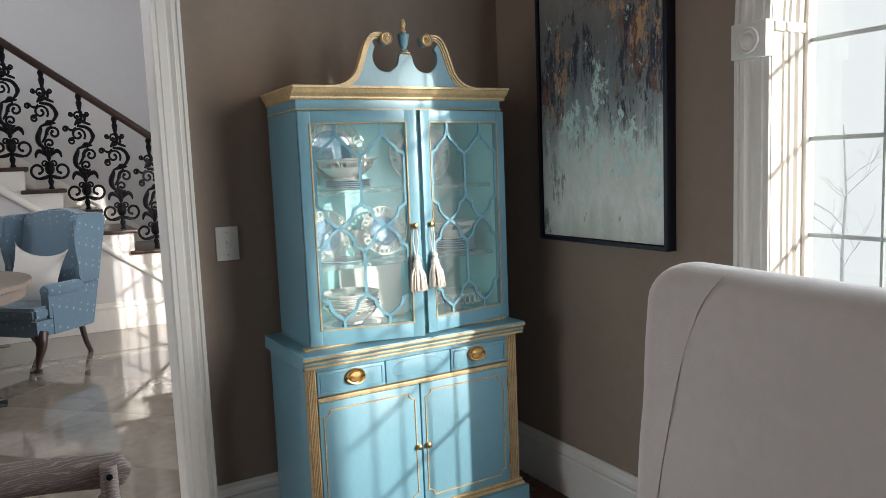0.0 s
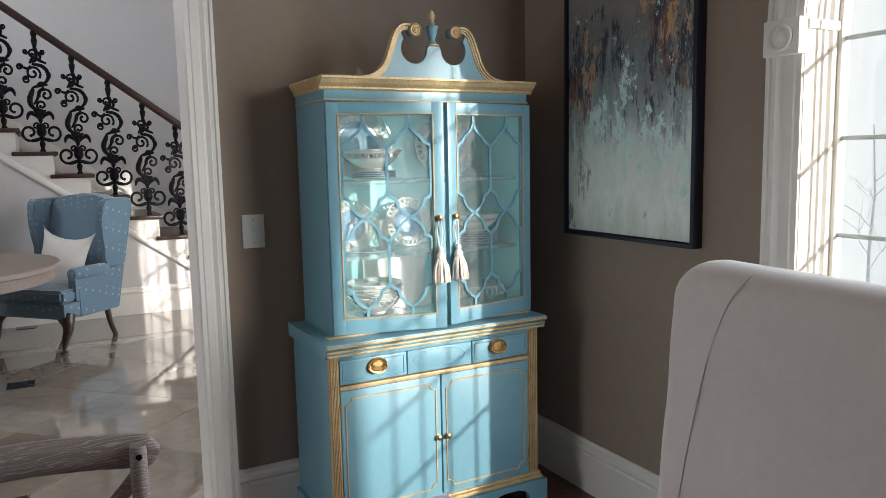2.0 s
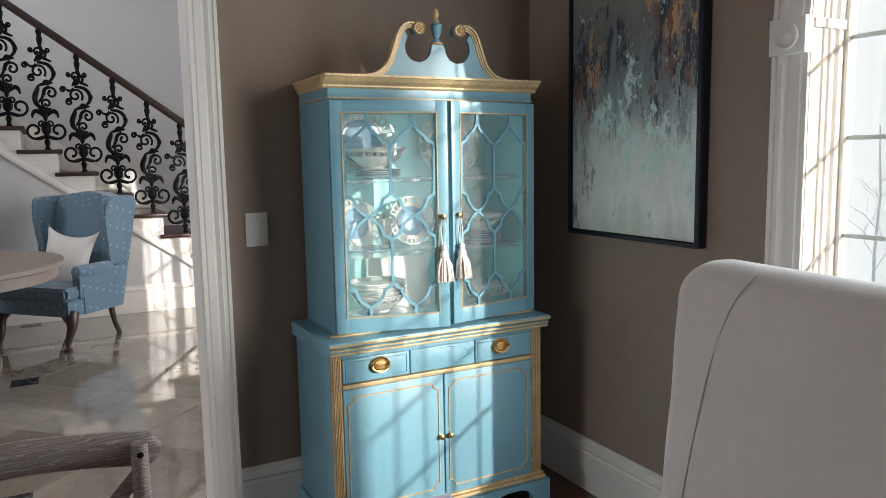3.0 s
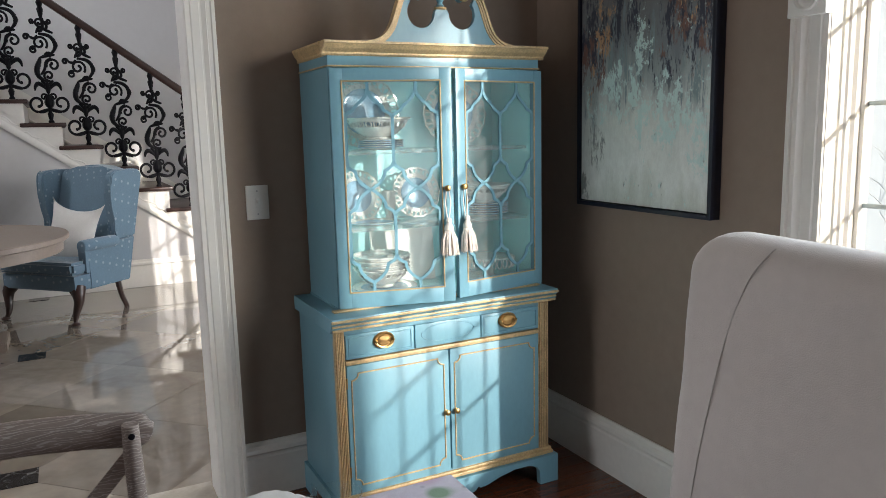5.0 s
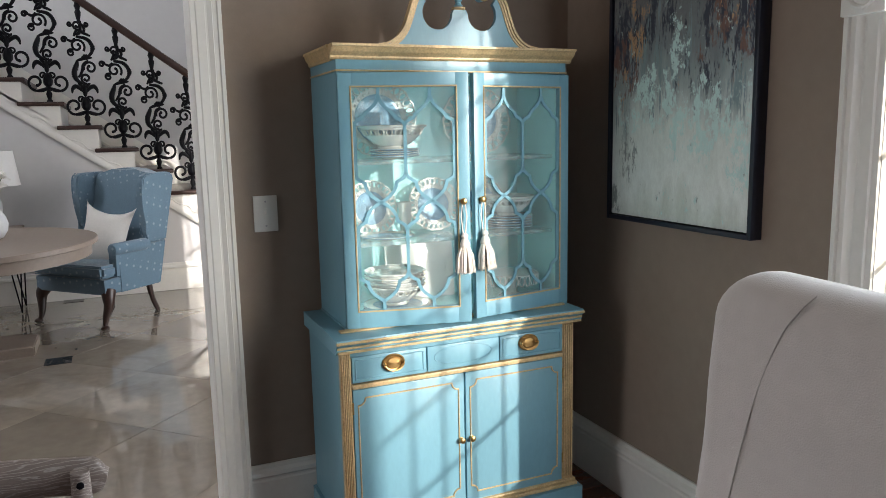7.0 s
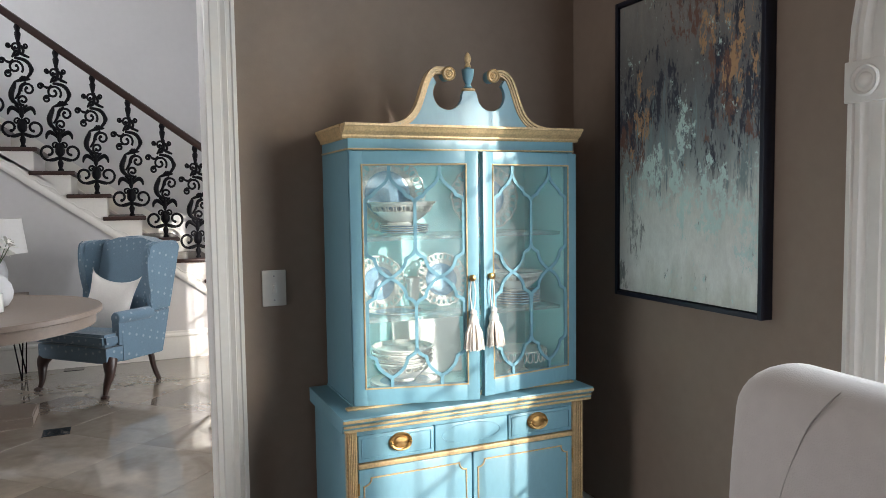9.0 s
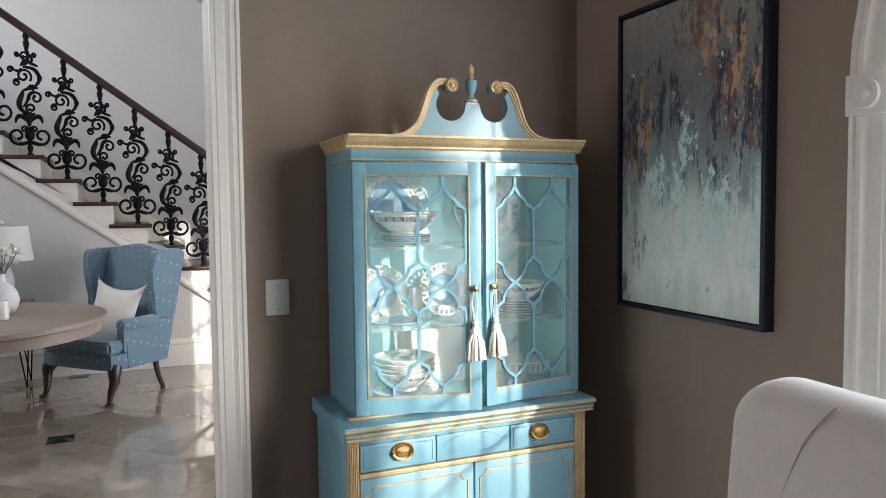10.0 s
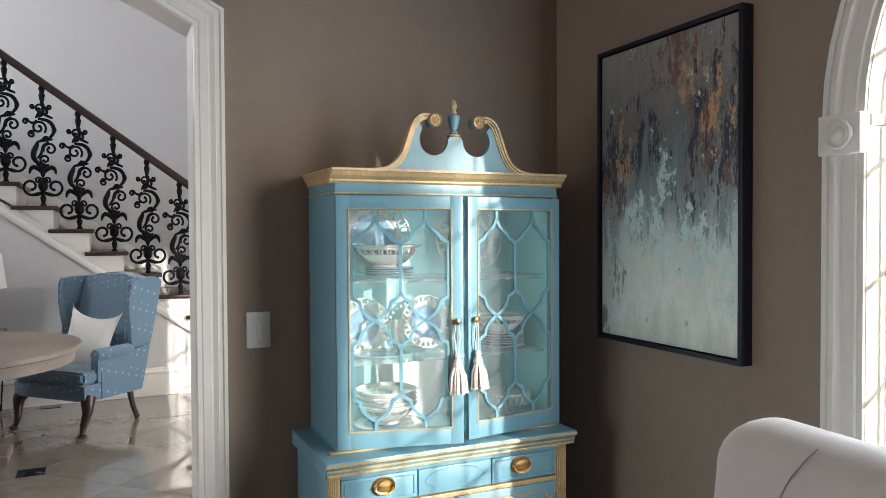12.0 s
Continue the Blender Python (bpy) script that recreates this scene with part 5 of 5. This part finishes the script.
def floral():
    m = mat("floral_table_cloth", (0.52, 0.49, 0.56), 0.85, var=0.08, scale=9, bump=0.3, bscale=300)
    n, l = m.node_tree.nodes, m.node_tree.links
    b = n["Principled BSDF"]
    old = b.inputs["Base Color"].links[0].from_socket
    tc = n.new("ShaderNodeTexCoord")
    for sc, lo, col in ((9, 0.24, (0.50, 0.36, 0.48, 1)), (11, 0.22, (0.13, 0.25, 0.13, 1)), (17, 0.12, (0.10, 0.13, 0.16, 1))):
        mp, vo, rg, mx = n.new("ShaderNodeMapping"), n.new("ShaderNodeTexVoronoi"), n.new("ShaderNodeMapRange"), n.new("ShaderNodeMix")
        mp.inputs["Location"].default_value = (sc, sc * 2, 0)
        vo.feature = "SMOOTH_F1"
        vo.inputs["Scale"].default_value = sc
        rg.inputs[1].default_value, rg.inputs[2].default_value, rg.inputs[3].default_value, rg.inputs[4].default_value = lo, lo * 1.6, 0.85, 0
        mx.data_type = "RGBA"
        mx.inputs[7].default_value = col
        l.new(tc.outputs["Object"], mp.inputs[0]), l.new(mp.outputs[0], vo.inputs[0]), l.new(vo.outputs["Distance"], rg.inputs[0])
        l.new(rg.outputs[0], mx.inputs[0]), l.new(old, mx.inputs[6])
        old = mx.outputs[2]
    l.new(old, b.inputs["Base Color"])
    return m


cl = B()
box(cl, -1.07, 0.752, 0.36, 1.392, 0.763, 0.768, 0.002)
box(cl, 0.746, 0.752, 0.36, 1.392, 0.56, 0.764, 0.002)
box(cl, -1.07, 0.752, 1.387, 1.3925, 0.56, 0.764, 0.002)
tagged(solo("tablecloth", cl, floral()), "lilac floral tablecloth with green leaves on the dining table", "tablecloth")
dp = B()
lathe(dp, [(0.07, 0.0), (0.075, 0.004), (0.115, 0.012), (0.125, 0.016), (0.124, 0.019), (0.07, 0.008), (0.005, 0.006)], (0.335, 1.235, 0.7685), "z", 40)
tagged(solo("dinner_plate", dp, PORCELAIN), "white dinner plate on the floral tablecloth", "plate")
np_ = B()
lathe(np_, [(0.03, 0.7775), (0.05, 0.782), (0.045, 0.80), (0.06, 0.83), (0.083, 0.853), (0.088, 0.861), (0.08, 0.866), (0.06, 0.862), (0.04, 0.868), (0.02, 0.862), (0.003, 0.866)], (0.335, 1.235, 0), "z", 96, wave=lambda q: 1 + 0.05 * math.cos(5 * q) + 0.018 * math.cos(22 * q))
tagged(solo("napkin", np_, SHADE, smooth=60), "white napkin with a scalloped edge, gathered on the plate", "napkin")
tumbler = B()
lathe(tumbler, [(0.030, 0.0), (0.032, 0.004), (0.044, 0.1), (0.0445, 0.1025), (0.0425, 0.1025), (0.030, 0.012), (0.002, 0.010)], (0.455, 1.24, 0.7685), "z", 48)
tagged(solo("drinking_glass", tumbler, GLASS, smooth=50), "clear glass tumbler standing on the floral tablecloth", "glass")

# ---- china in the cabinet ----


def ring(bm, r, y, rad, seg=40, wave=0.0, waves=12, axis="y", squash=1.0):
    pts = []
    for k in range(seg):
        t = 2 * math.pi * k / seg
        q = r * (1 + wave * math.cos(waves * t))
        pts.append((q * math.cos(t), y, q * math.sin(t) * squash) if axis == "y" else (q * math.cos(t), q * math.sin(t), y))
    tube(bm, pts, rad, 6, up=(0, 1, 0) if axis == "y" else (0, 0, 1), closed=True)


def lattice_plate(place, r, lean=12, turn=0, squash=1.0, label="white openwork plate with a blue transfer centre, standing on a shelf"):
    t = thing("openwork_plate", (0, 0, 0), label, "plate", "plates in the cabinet")
    bm = B()
    lathe(bm, [(0.004, 0.004), (r * 0.52, 0.004), (r * 0.60, 0.0), (r * 0.74, -0.010), (r * 0.74, -0.013), (r * 0.60, -0.005), (r * 0.52, -0.001), (0.004, -0.001)], axis="y", seg=36)
    ring(bm, r * 0.97, -0.018, 0.0035, 72, 0.018, 18)
    N = 28
    for k in range(N):
        a = 2 * math.pi * k / N
        loop = []
        for j in range(12):
            b = 2 * math.pi * j / 12
            rr, tt_ = r * 0.855 + r * 0.115 * math.cos(b), r * 0.075 * math.sin(b)
            loop.append((rr * math.cos(a) - tt_ * math.sin(a), -0.0155, rr * math.sin(a) + tt_ * math.cos(a)))
        tube(bm, loop, 0.0032, 5, up=(0, 1, 0), closed=True)
    bmesh.ops.scale(bm, vec=(1, 1, squash), verts=bm.verts[:])
    body = part("plate_body", bm, PORCELAIN, t)
    w = B()
    lathe(w, [(0.003, -0.0012), (r * 0.52, -0.0018), (r * 0.61, -0.0062), (r * 0.59, -0.0072), (r * 0.50, -0.0034), (0.003, -0.003)], axis="y", seg=36)
    bmesh.ops.scale(w, vec=(1, 1, squash), verts=w.verts[:])
    part("plate_centre", w, PLATEBLUE, t, "blue glazed centre")
    b = B()
    for k in range(24):
        a = 2 * math.pi * k / 24
        lathe(b, [(0.002, -0.0052), (r * 0.045, -0.0065), (r * 0.03, -0.009), (0.001, -0.0095)], (r * 0.66 * math.cos(a), -0.003, r * 0.66 * math.sin(a) * squash), "y", 7)
    part("flower_border", b, PORCELAIN, t)
    lr = r * squash * 0.985
    t.matrix_basis = pose(place[0], place[1], place[2] + lr * math.cos(radians(lean)) + 0.001, -lean, 0, turn)
    return t


def lattice_bowl(place, r, h, label="white openwork china bowl on a shelf", blue=False):
    t = thing("openwork_bowl", place, label, "bowl", "bowls in the cabinet")
    bm = B()
    prof = [(r * 0.42, 0.0), (r * 0.44, 0.004), (r * 0.40, 0.01), (r * 0.55, h * 0.22), (r * 0.74, h * 0.48), (r * 0.80, h * 0.58), (r * 0.77, h * 0.58), (r * 0.70, h * 0.48), (r * 0.5, h * 0.26), (0.004, h * 0.14)]
    lathe(bm, prof, seg=36)
    ring(bm, r * 0.98, h * 0.97, 0.004, 72, 0.02, 16, axis="z")
    ring(bm, r * 0.90, h * 0.84, 0.003, 60, axis="z")
    N = 22
    for k in range(N):
        a = 2 * math.pi * k / N
        loop = []
        for j in range(10):
            b = 2 * math.pi * j / 10
            f = 0.5 + 0.5 * math.cos(b)
            rr, zz, tt_ = r * (0.80 + 0.10 * f), h * (0.57 + 0.28 * f), r * 0.09 * math.sin(b)
            loop.append((rr * math.cos(a) - tt_ * math.sin(a), rr * math.sin(a) + tt_ * math.cos(a), zz))
        tube(bm, loop, 0.0028, 5, up=(math.cos(a), math.sin(a), 0.3), closed=True)
    lip = B()
    lathe(lip, [(r * 0.90, h * 0.84), (r * 0.98, h * 0.965), (r * 0.965, h * 0.975), (r * 0.885, h * 0.85)], seg=72, wave=lambda q: 1 + 0.015 * math.cos(16 * q))
    bm.transform(Matrix.Translation(place)), lip.transform(Matrix.Translation(place))
    part("bowl_body", bm, PORCELAIN, t)
    part("rim", lip, PORCELAIN, t)
    return t


def flat_plate(x, y, z, r, label="blue and white plate in a low stack"):
    t = thing("stacked_plate", (x, y, z), label, "plate", "stacked plates in the cabinet")
    bm = B()
    lathe(bm, [(r * 0.5, 0.0), (r * 0.55, 0.003), (r * 0.95, 0.0105), (r, 0.013), (r * 0.97, 0.0145), (r * 0.6, 0.007), (0.004, 0.0055)], (x, y, z), "z", 40)
    part("plate_body", bm, PORCELAIN, t)
    e = B()
    lathe(e, [(r * 0.90, 0.0096), (r * 1.003, 0.0128), (r * 1.003, 0.0105), (r * 0.92, 0.0080)], (x, y, z), "z", 40)
    part("rim_band", e, PLATEBLUE, t, "blue rim")
    return t


S0, S1, S2 = 0.838, SH[0], SH[1]
# top shelf
lattice_plate((1.175, 2.915, S2), 0.15, 8)
for k in range(4):
    flat_plate(1.2, 2.80, S2 + 0.0005 + k * 0.008, 0.09)
lattice_bowl((1.19, 2.80, S2 + 0.039), 0.125, 0.082, "white openwork bowl on blue-rimmed plates")
lattice_plate((1.585, 2.925, S2), 0.15, 6, 0, 0.9, "large oval openwork platter standing on the top shelf")
# middle shelf
lattice_plate((1.129, 2.90, S1), 0.104, 10, 6)
lattice_plate((1.385, 2.90, S1), 0.104, 10, -4)
lattice_plate((1.61, 2.935, S1), 0.10, 8)
flat_plate(1.15, 2.78, S1 + 0.0005, 0.10, "white plate lying on the middle shelf")
pit = B()
lathe(pit, [(0.02, 0.0), (0.022, 0.004), (0.016, 0.02), (0.026, 0.06), (0.023, 0.09), (0.03, 0.12), (0.027, 0.12), (0.02, 0.09), (0.003, 0.02)], (1.258, 2.875, S1), "z", 28, wave=lambda q: 1 + 0.03 * math.cos(8 * q))
tagged(solo("bud_vase", pit, PORCELAIN), "small white fluted china vase on the middle shelf", "vase")
for k in range(5):
    flat_plate(1.665, 2.80, S1 + 0.0005 + k * 0.010, 0.095)
lattice_bowl((1.664, 2.80, S1 + 0.053), 0.105, 0.075, "white openwork bowl on a stack of plates")
# bottom
for k in range(3):
    flat_plate(1.19, 2.79, S0 + 0.0005 + k * 0.008, 0.13, "white plate in a low stack")
for k in range(4):
    lattice_bowl((1.18, 2.79, S0 + 0.030 + k * 0.017), 0.112, 0.075, "white openwork bowl nested in a stack")
tray = B()
box(tray, 1.195, 1.485, 2.925, 2.935, S0 + 0.0005, S0 + 0.225, 0.004)
for k in range(10):
    for zz in (0.03, 0.05):
        ring_c = (1.22 + 0.0265 * k + (0.015 if zz > 0.04 else 0), 2.9245, S0 + zz)
        lathe(tray, [(0.006, 0.0), (0.006, -0.0015), (0.003, -0.002), (0.001, -0.001)], ring_c, "y", 8)
tray.transform(Matrix.Translation((1.3, 2.93, S0)) @ Matrix.Rotation(radians(-6), 4, "X") @ Matrix.Translation((-1.3, -2.93, -S0 - 0.0)))
bmesh.ops.translate(tray, vec=(0, 0, 0.0012), verts=tray.verts[:])
tagged(solo("serving_tray", tray, PORCELAIN), "plain white pierced tray leaning at the cabinet's back", "tray")
ck = thing("cake_stand", (1.68, 2.80, S0), "white footed cake stand with an openwork skirt", "cake stand")
part("foot", lathe(B(), [(0.055, 0.0), (0.05, 0.006), (0.02, 0.02), (0.015, 0.05), (0.03, 0.087), (0.1, 0.095), (0.1, 0.099), (0.004, 0.099)], (1.68, 2.80, S0 + 0.0005), "z", 32), PORCELAIN, ck)
skb = B()
for k in range(26):
    a = 2 * math.pi * k / 26
    loop = [((0.104) * math.cos(a) - 0.010 * math.sin(b) * math.sin(a) + 1.68, 0.104 * math.sin(a) + 0.010 * math.sin(b) * math.cos(a) + 2.80, S0 + 0.077 + 0.02 * math.cos(b)) for b in [2 * math.pi * j / 10 for j in range(10)]]
    tube(skb, loop, 0.0026, 5, up=(math.cos(a), math.sin(a), 0.1), closed=True)
part("openwork_skirt", skb, PORCELAIN, ck)

# ---- outside ----
glow = bpy.data.materials.new("bright_hazy_sky")
glow.use_nodes = True
em = glow.node_tree.nodes.new("ShaderNodeEmission")
em.inputs[0].default_value, em.inputs[1].default_value = (0.95, 0.98, 1.0, 1), 0.56
glow.node_tree.links.new(em.outputs[0], glow.node_tree.nodes["Material Output"].inputs[0])
tagged(solo("backdrop", box(B(), 9.0, 9.1, -1.5, 26, -0.35, 12), glow, kind="structure"), "bright hazy winter sky beyond the window", "sky")
rnd = random.Random(11)
TREE = Vector((8.0, 5.0, -0.36))
tr = thing("bare_tree", TREE, "bare winter tree with thin twigs on the lawn", "tree")
tk = B()
tube(tk, [TREE, TREE + Vector((-0.01, 0.01, 0.7)), TREE + Vector((0.03, 0, 1.35)), TREE + Vector((0, 0.03, 2.1))], [0.02, 0.017, 0.012, 0.007], 8)
part("trunk", tk, BARK, tr)


def limb(bm, p, d, L, r, depth):
    e = p + d * L
    m = p + d * L * 0.5 + Vector((rnd.uniform(-1, 1), rnd.uniform(-1, 1), rnd.uniform(-0.3, 0.6))) * L * 0.08
    tube(bm, [p, m, e], [r, r * 0.8, r * 0.55], 4)
    if depth:
        for k in range(3):
            nd = (d + Vector((rnd.uniform(-1, 1), rnd.uniform(-1, 1), rnd.uniform(-0.4, 0.9))) * 0.75).normalized()
            limb(bm, p + (e - p) * rnd.uniform(0.5, 1.0), nd, L * rnd.uniform(0.55, 0.75), r * 0.5, depth - 1)


for k in range(7):
    lb = B()
    a = k * 0.9
    limb(lb, TREE + Vector((0, 0.01, 0.5 + 0.16 * k)), Vector((math.cos(a), math.sin(a), 0.8)).normalized(), 0.48, 0.0064, 3)
    part("branch", lb, BARK, tr)

# Made-up tree out of view; its crown trims the sun patch on the cabinet.
ev = thing("evergreen_tree", (5.9, -9.5, -0.36), "unseen made-up tree that keeps the sun off the cabinet's upper left", "tree")
tk = B()
tube(tk, [(5.9, -9.5, -0.36), (5.9, -9.5, 2.5), (5.9, -9.5, 6.0)], [0.16, 0.12, 0.05], 8)
part("trunk", tk, BARK, ev)
rnd = random.Random(8)
cr = B()
for k in range(9000):
    d = Vector((rnd.gauss(0, 1), rnd.gauss(0, 1), rnd.gauss(0, 1))).normalized()
    p = Vector((5.91, -9.5, 6.33)) + d * (1.5 * rnd.uniform(0.25, 1.0) ** 0.4 + 0.06 * math.sin(7 * d.x + 5 * d.z))
    u = Vector((rnd.gauss(0, 1), rnd.gauss(0, 1), rnd.gauss(0, 1))).normalized()
    w = u.cross(d).normalized()
    L = rnd.uniform(0.09, 0.16)
    cr.faces.new([cr.verts.new(p + u * L), cr.verts.new(p + w * L * 0.45), cr.verts.new(p - u * L), cr.verts.new(p - w * L * 0.45)])
part("crown", cr, LEAF, ev, smooth=0)

# ---- marble floor of the hall ----


def marble():
    m = mat("cream_marble", (0.30, 0.255, 0.205), 0.03, var=0.16, scale=1.6, rnd=0.22, spec=0.8, coat=0.6)
    n, l = m.node_tree.nodes, m.node_tree.links
    b = n["Principled BSDF"]
    old = b.inputs["Base Color"].links[0].from_socket
    geo, mp, no, rg, mx = n.new("ShaderNodeNewGeometry"), n.new("ShaderNodeMapping"), n.new("ShaderNodeTexNoise"), n.new("ShaderNodeMapRange"), n.new("ShaderNodeMix")
    oi = n.new("ShaderNodeObjectInfo")
    ad = n.new("ShaderNodeVectorMath")
    ad.operation = "ADD"
    mu = n.new("ShaderNodeMath")
    mu.operation = "MULTIPLY"
    mu.inputs[1].default_value = 40
    l.new(oi.outputs["Random"], mu.inputs[0]), l.new(geo.outputs["Position"], ad.inputs[0]), l.new(mu.outputs[0], ad.inputs[1])
    no.inputs["Scale"].default_value, no.inputs["Detail"].default_value, no.inputs["Distortion"].default_value = 2.2, 8, 1.6
    rg.inputs[1].default_value, rg.inputs[2].default_value, rg.inputs[4].default_value = 0.52, 0.75, 0.6
    mx.data_type = "RGBA"
    mx.inputs[7].default_value = (0.21, 0.16, 0.12, 1)
    l.new(ad.outputs[0], mp.inputs[0]), l.new(mp.outputs[0], no.inputs[0]), l.new(no.outputs[0], rg.inputs[0])
    l.new(rg.outputs[0], mx.inputs[0]), l.new(old, mx.inputs[6]), l.new(mx.outputs[2], b.inputs["Base Color"])
    return m


MARBLE = marble()
hall_floor = bpy.data.objects["floor_hall"]
DX, DY, DD = -0.215, 3.70, 0.5175
HALL_EDGE = (-4.2, HX, WY + 0.05, HY)


def clip(poly, x0, x1, y0, y1):
    """The part of the outline that lies inside the rectangle."""
    for axis, lim, sign in ((0, x0, 1), (0, x1, -1), (1, y0, 1), (1, y1, -1)):
        out = []
        for p, q in zip(poly, poly[1:] + poly[:1]):
            dp, dq = sign * (p[axis] - lim), sign * (q[axis] - lim)
            if dp >= 0:
                out.append(p)
            if dp * dq < 0:
                f = dp / (dp - dq)
                out.append((p[0] + (q[0] - p[0]) * f, p[1] + (q[1] - p[1]) * f))
        poly = out
        if len(poly) < 3:
            return []
    return poly


diamond = [(-DD + 0.0015, 0), (0, -DD + 0.0015), (DD - 0.0015, 0), (0, DD - 0.0015)]
tile_mesh = mesh_of(prism(B(), diamond, "z", -0.013, 0.0), "tile", MARBLE, 0)
for i in range(-9, 7):
    for j in range(-3, 13):
        if (i + j) % 2 == 0:
            continue
        x, y = DX + i * DD, DY + j * DD
        here = clip([(x + p[0], y + p[1]) for p in diamond], *HALL_EDGE)
        if not here:
            continue
        whole = len(here) == 4 and abs(here[0][0] - x + DD - 0.0015) < 1e-6
        me = tile_mesh if whole else mesh_of(prism(B(), [(p[0] - x, p[1] - y) for p in here], "z", -0.013, 0.0), "tile", MARBLE, 0)
        tl_ = new("tile", me)
        tl_.parent = hall_floor
        tl_.location = (x, y, -0.0006 * ((i * 7 + j * 13) % 4))
dot_mesh = mesh_of(box(B(), -0.084, 0.084, -0.084, 0.084, -0.01, 0.0018), "inlay", BLACKTILE, 0)
for i in range(-3, 2):
    for j in range(0, 3):
        d = new("inlay", dot_mesh)
        d.parent = hall_floor
        d.location = (DX + i * DD * 4, DY + j * DD * 4, 0)

# ---- boards of the dining room floor ----
dining_floor = bpy.data.objects["floor"]
rnd = random.Random(21)
W = 0.083
meshes = {L: mesh_of(box(B(), 0.0008, L - 0.0008, 0.0006, W - 0.0006, -0.015, 0.0, 0.0012, 1), "board", FLOORWOOD, 0) for L in (0.9, 1.2, 1.5)}
row = 0
y = WY - W
while y > 0.9:
    x = -0.4 - rnd.uniform(0, 0.8)
    while x < WX - 0.02:
        L = rnd.choice((0.9, 1.2, 1.5))
        if x + L > WX:
            L = round(WX - x, 3)
            meshes[L] = mesh_of(box(B(), 0.0008, L - 0.0008, 0.0006, W - 0.0006, -0.015, 0.0, 0.0012, 1), "board", FLOORWOOD, 0)
        bd = new("board", meshes[L])
        bd.parent = dining_floor
        bd.location = (x, y, rnd.uniform(-0.0006, 0.0))
        x += L
    y -= W
far = B()
yy = y + W
while yy > -5.3:
    box(far, -5.4, WX, yy - W + 0.001, yy - 0.001, -0.015, -0.0005)
    yy -= W
yy = WY
while yy > y + W + 0.01:
    box(far, -5.4, -1.25, yy - W + 0.001, yy - 0.001, -0.0155, -0.003)
    yy -= W
tagged(solo("floor_boards_far", far, FLOORWOOD, smooth=0), "dark red-brown floor boards of the dining room", "floor boards", kind="stuff")
